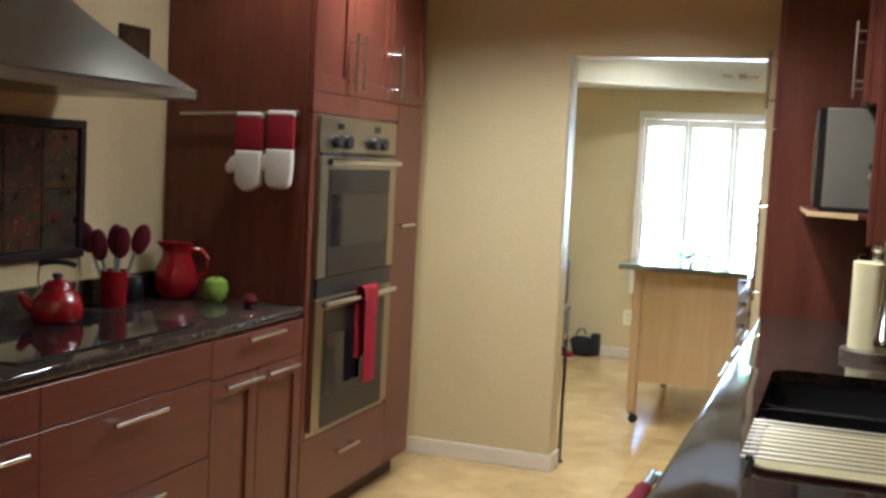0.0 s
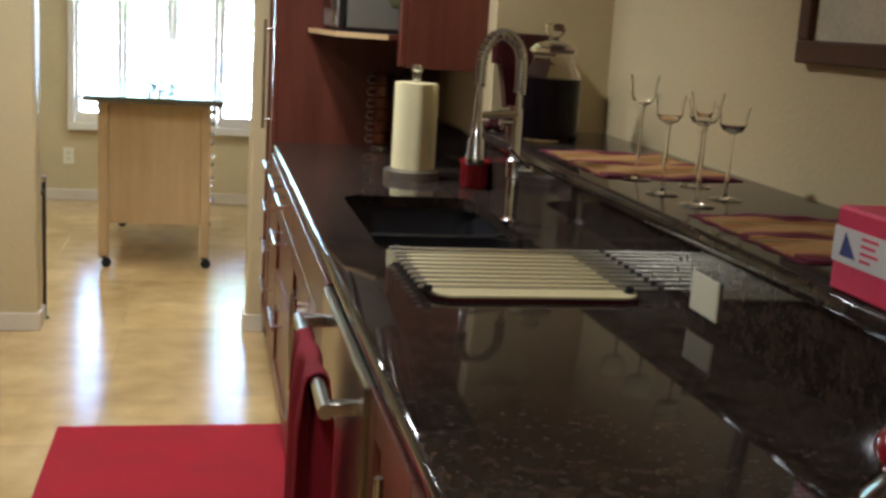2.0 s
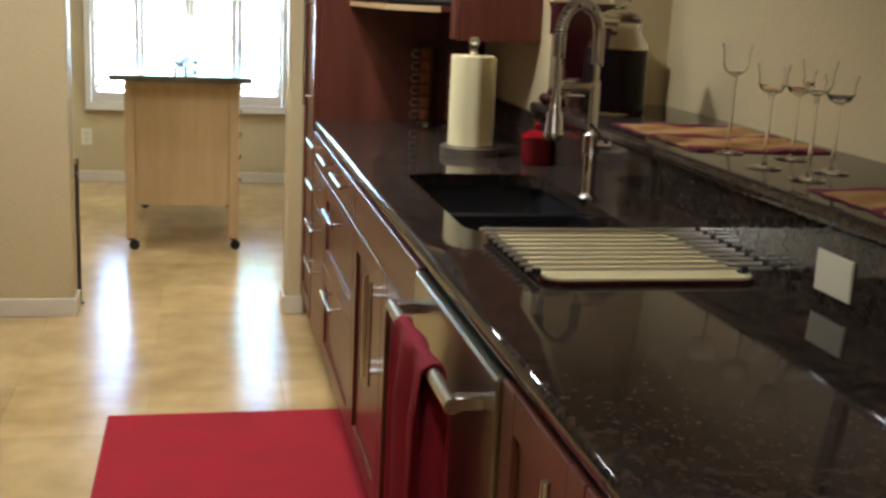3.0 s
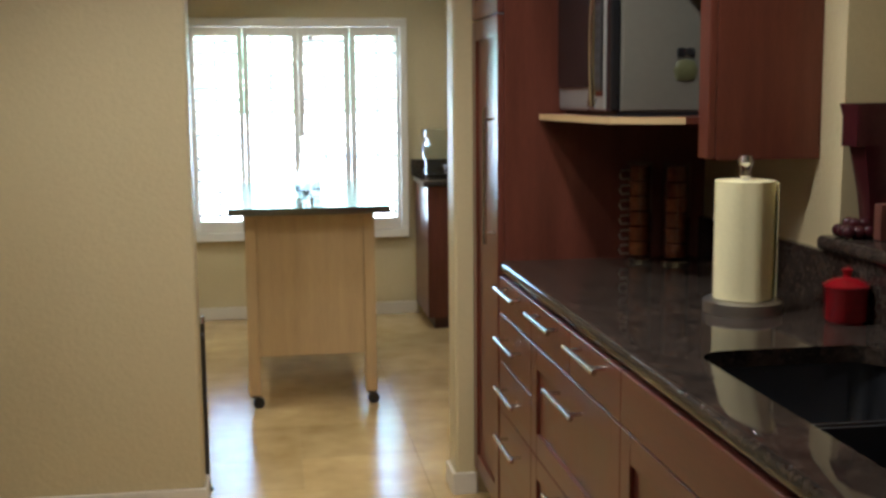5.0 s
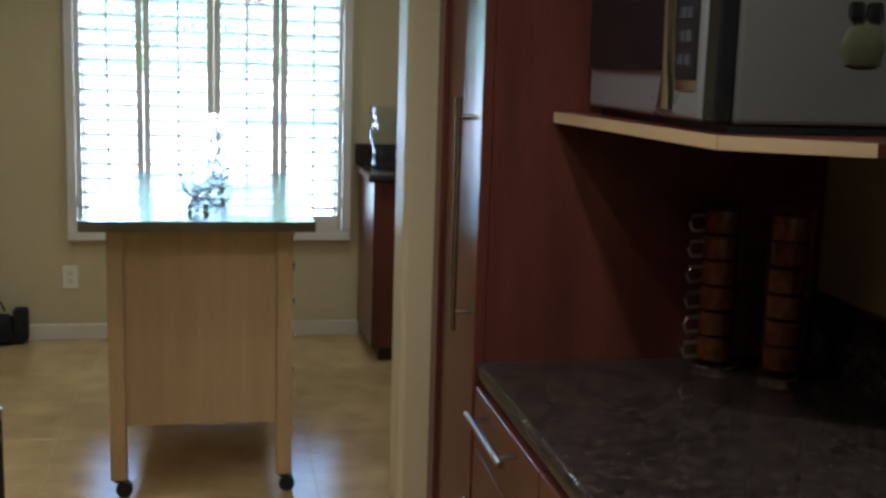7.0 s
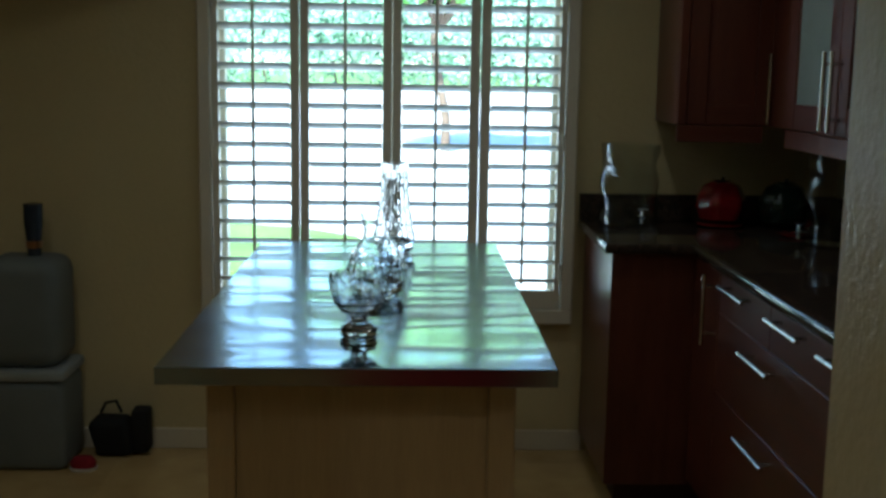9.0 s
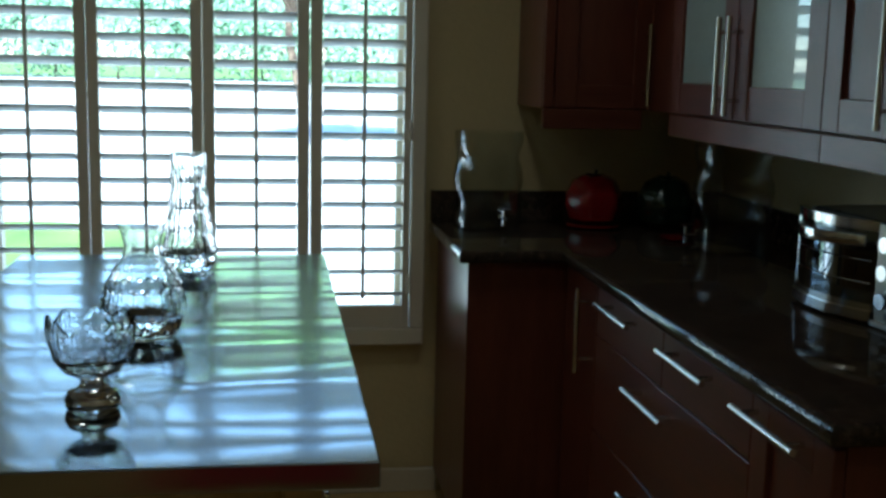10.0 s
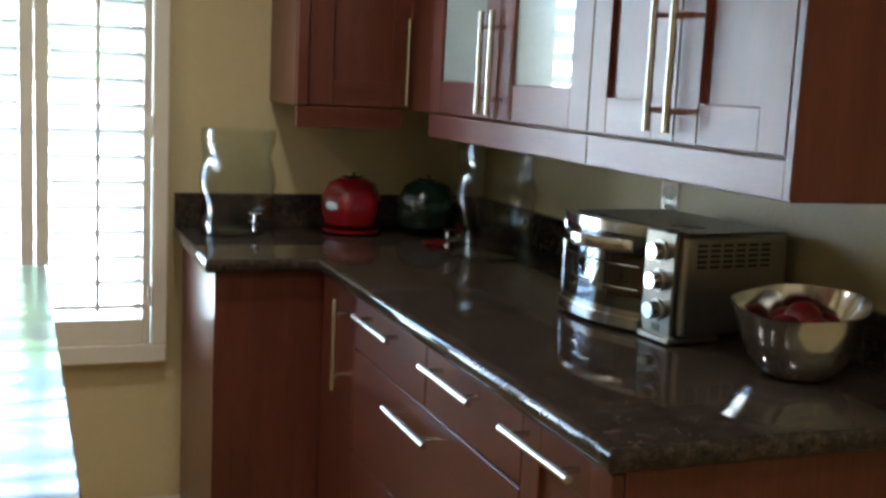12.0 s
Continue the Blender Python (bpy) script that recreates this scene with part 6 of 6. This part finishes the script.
# the rim dips on one side and rises on the other
for v in bm.verts:
    rise = max(0.0, (v.co.z - TOP - 0.05) / 0.076)
    v.co.z -= 0.016 * rise * math.cos(math.atan2(v.co.y - BY, v.co.x - BX) - radians(231))
part("bowl", bm, silver, bowl_t, smooth=True)
for i, (dx, dy, dz) in enumerate(((0.0, 0.038, 0.080), (0.042, -0.01, 0.080), (-0.040, -0.012, 0.078), (0.002, -0.045, 0.078), (0.002, -0.003, 0.098))):
    bm = bmesh.new()
    bmesh.ops.create_uvsphere(bm, u_segments=20, v_segments=12, radius=0.032, matrix=Matrix.Translation((BX + dx, BY + dy, TOP + dz)))
    part("fruit", bm, material("fruit_red_" + str(i), (0.22, 0.012, 0.02), 0.35, vary=0.2), bowl_t, smooth=True)

plate_w = thing("wall_outlet", (R2X1, 7.83, 1.06), "brushed steel outlet plate on the wall", "outlet")
part("plate", bx(R2X1 - 0.006, R2X1 - 0.001, 7.795, 7.867, 1.062, 1.178, 0.002), silver, plate_w)
for z in (1.098, 1.142):
    part("socket", bx(R2X1 - 0.0078, R2X1 - 0.0062, 7.815, 7.847, z - 0.015, z + 0.015, 0.0005), plate_plastic, plate_w)
out1 = thing("wall_outlet", (-0.337, WIN_Y, 0.32), "white outlet plate below the window", "outlet")
part("plate", bx(-0.38, -0.305, WIN_Y - 0.006, WIN_Y - 0.0005, 0.262, 0.378, 0.002), plate_plastic, out1)
for z in (0.299, 0.341):
    part("socket", bx(-0.357, -0.328, WIN_Y - 0.0075, WIN_Y - 0.0062, z - 0.013, z + 0.013, 0.0005), white_trim, out1)

# ---- window room floor: bag and bin ----
bag = thing("black_bag", (-0.66, 8.84, 0.0), "black soft bag slumped on the floor", "bag")
bm = bx(-0.755, -0.60, 8.82, 8.93, 0.0005, 0.145, 0.03, 3)
for v in bm.verts:
    v.co.x += 0.012 * math.sin(40 * v.co.z)
    v.co.z += 0.010 * math.sin(25 * v.co.x) if v.co.z > 0.08 else 0
part("body", bm, black_cloth, bag, smooth=True)
part("pocket", bx(-0.605, -0.54, 8.835, 8.92, 0.015, 0.18, 0.012, 2), black_cloth, bag, smooth=True)
part("strap", tube(bmesh.new(), [(-0.72, 8.86, 0.165), (-0.70, 8.855, 0.205), (-0.66, 8.85, 0.215), (-0.64, 8.85, 0.17)], 0.006, 8), black_cloth, bag, smooth=True)
shoe = thing("slipper", (-0.745, 8.70, 0.0), "small red and white slipper beside the bag", "slipper")
part("upper", lathe(bmesh.new(), [(0.030, 0.011), (0.032, 0.03), (0.022, 0.048), (0.0, 0.054)], (-0.745, 8.70, 0), 24, wave=lambda a, z: 1 + 0.5 * math.cos(a) ** 2), red_cloth, shoe, smooth=True)
part("sole", lathe(bmesh.new(), [(0.032, 0.0005), (0.034, 0.0105), (0.0, 0.0108)], (-0.745, 8.70, 0), 24, wave=lambda a, z: 1 + 0.5 * math.cos(a) ** 2), white_cloth, shoe, smooth=True)
bin_grey = material("bin_grey", (0.16, 0.175, 0.17), 0.6, vary=0.08, fine=200, bump=0.06)
binn = thing("floor_bin", (-0.95, 8.79, 0.0), "tall grey rounded bin standing against the window wall", "bin")
part("lower_body", bx(-1.10, -0.80, 8.67, 8.93, 0.0005, 0.335, 0.03, 3), bin_grey, binn, smooth=True)
part("band", bx(-1.105, -0.795, 8.665, 8.934, 0.3355, 0.375, 0.01, 2), grey_fabric, binn, "pale grey band", smooth=True)
part("upper_body", bx(-1.09, -0.81, 8.68, 8.925, 0.3755, 0.775, 0.06, 4), bin_grey, binn, smooth=True)
bott = thing("bottle", (-0.92, 8.79, 0.775), "dark blue bottle with a copper band standing on the bin", "bottle")
part("body", lathe(bmesh.new(), [(0.024, 0.001), (0.026, 0.05), (0.034, 0.12), (0.034, 0.19), (0.0, 0.195)], (-0.92, 8.79, 0.775), 22), material("bottle_blue", (0.02, 0.03, 0.05), 0.2, bump=0), bott, smooth=True)
part("band", lathe(bmesh.new(), [(0.0275, 0.03), (0.029, 0.055), (0.0, 0.056)], (-0.92, 8.79, 0.775), 22), material("copper", (0.5, 0.28, 0.15), 0.3, metal=1, bump=0), bott, smooth=True)

# ---- outdoors ----
lawn = material("lawn", (0.12, 0.21, 0.04), 0.9, vary=0.3, scale=1.2, fine=60, bump=0.3)
concrete = material("concrete", (0.60, 0.58, 0.54), 0.85, vary=0.08, scale=1.5, fine=60, bump=0.1)
solid("ground", bx(-400, 400, WIN_Y + 0.161, 900, -0.35, -0.15), lawn, "green lawn outside the window", "ground", kind="structure")
solid("pavement", bx(-60, 60, WIN_Y + 0.2, 104, -0.149, -0.135), concrete, "pale concrete drive outside the window", "pavement", kind="structure")
solid("lawn_island", prism(bmesh.new(), [(-0.55 + 2.3 * math.cos(k * 0.42) - 1.6, 14.6 + 1.6 * math.sin(k * 0.42)) for k in range(15)], -0.1345, -0.09, 0.02), lawn, "small island of green lawn in the drive", "lawn", kind="structure")

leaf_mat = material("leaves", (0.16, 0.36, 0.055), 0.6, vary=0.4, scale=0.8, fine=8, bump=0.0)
# distance haze is put into this paler, bluer, flatter green of the far crowns
hazed_leaf = material("hazed_leaves", (0.26, 0.43, 0.28), 0.6, vary=0.15, scale=0.5, fine=5, bump=0.0)
bark = material("bark", (0.12, 0.085, 0.06), 0.9, vary=0.3, scale=3, fine=30, bump=0.3)


def tree(x, y, h, r, seed, leaves=2600, size=1.0):
    rnd = random.Random(seed)
    ob = thing("tree", (x, y, -0.15), "leafy green tree beyond the drive", "tree", "trees outside")
    trunk = tube(bmesh.new(), [(x + 0.15 * math.sin(i + seed), y, -0.15 + h * 0.6 * i / 6) for i in range(7)], lambda i: 0.10 - 0.009 * i, 10)
    ends = []
    for k in range(7):
        a = k * 0.9 + seed
        e = (x + r * 0.6 * math.cos(a), y + r * 0.6 * math.sin(a), h * (0.55 + 0.3 * rnd.random()))
        tube(trunk, [(x, y, h * 0.35), (x + r * 0.25 * math.cos(a), y + r * 0.25 * math.sin(a), h * 0.48), e], lambda i: 0.09 - 0.03 * i, 6)
        ends.append(e)
    part("trunk", trunk, bark, ob, smooth=True)
    verts, faces = [], []
    clumps = [(rnd.gauss(0, 0.4), rnd.gauss(0, 0.4), rnd.uniform(-0.5, 0.9)) for _ in range(26)]
    for _ in range(leaves):
        cx, cy, cz = clumps[rnd.randrange(26)]
        p = Vector((x + r * (cx + rnd.gauss(0, 0.2)), y + r * (cy + rnd.gauss(0, 0.2)), h * 0.66 + r * 0.75 * (cz + rnd.gauss(0, 0.17))))
        u = Vector((rnd.gauss(0, 1), rnd.gauss(0, 1), rnd.gauss(0, 1))).normalized() * rnd.uniform(0.12, 0.24) * size
        w = u.cross(Vector((rnd.gauss(0, 1), rnd.gauss(0, 1), rnd.gauss(0, 1)))).normalized() * u.length * 0.5
        n = len(verts)
        verts += [p - u, p + w, p + u, p - w]
        faces.append((n, n + 1, n + 2, n + 3))
    data = bpy.data.meshes.new("crown")
    o = Vector(ob.location)
    data.from_pydata([v - o for v in verts], [], faces)
    data.materials.append(hazed_leaf if y > 60 else leaf_mat)
    crown = new("crown", data)
    crown.parent = ob


for i, (x, y, h, r) in enumerate(((1.0, 27, 6.6, 2.6), (8.5, 34, 9.0, 3.4))):
    tree(x, y, h, r, i + 1, 4200)
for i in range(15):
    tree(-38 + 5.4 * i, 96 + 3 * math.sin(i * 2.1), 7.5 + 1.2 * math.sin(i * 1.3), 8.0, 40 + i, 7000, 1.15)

# ---- floor tiles ----
TILE = 0.457
tile_mesh = {}


def tile_at(x0, x1, y0, y1):
    key = (round(x1 - x0, 3), round(y1 - y0, 3))
    if key not in tile_mesh:
        hx, hy = (x1 - x0) / 2 - 0.0004, (y1 - y0) / 2 - 0.0004
        t = bmesh.new()
        box(t, -hx, hx, -hy, hy, -0.0035, 0.0, 0.0005)
        tile_mesh[key] = bpy.data.meshes.new("tile")
        t.to_mesh(tile_mesh[key])
        t.free()
        tile_mesh[key].materials.append(travertine)
    ob = new("tile", tile_mesh[key])
    ob.location = ((x0 + x1) / 2, (y0 + y1) / 2, 0)
    ob.parent = floor


def tile_field(x0, x1, y0, y1, ox, oy):
    nx0, nx1 = math.floor((x0 - ox) / TILE), math.ceil((x1 - ox) / TILE)
    ny0, ny1 = math.floor((y0 - oy) / TILE), math.ceil((y1 - oy) / TILE)
    for i in range(nx0, nx1):
        for j in range(ny0, ny1):
            a, b = max(x0, ox + i * TILE), min(x1, ox + (i + 1) * TILE)
            c, d2 = max(y0, oy + j * TILE), min(y1, oy + (j + 1) * TILE)
            if b - a > 0.02 and d2 - c > 0.02:
                tile_at(a, b, c, d2)


tile_field(-0.75, 0.95, BACK, WALL_Y, 0.27, 0.1)
tile_field(OPEN_L, OPEN_R, WALL_Y, WALL_Y + WALL_T, 0.27, 0.1)
tile_field(R2X0, R2X1, WALL_Y + WALL_T, WIN_Y, 0.27, 0.1)
tile_field(0.95, KX1, BACK, 1.34, 0.27, 0.1)
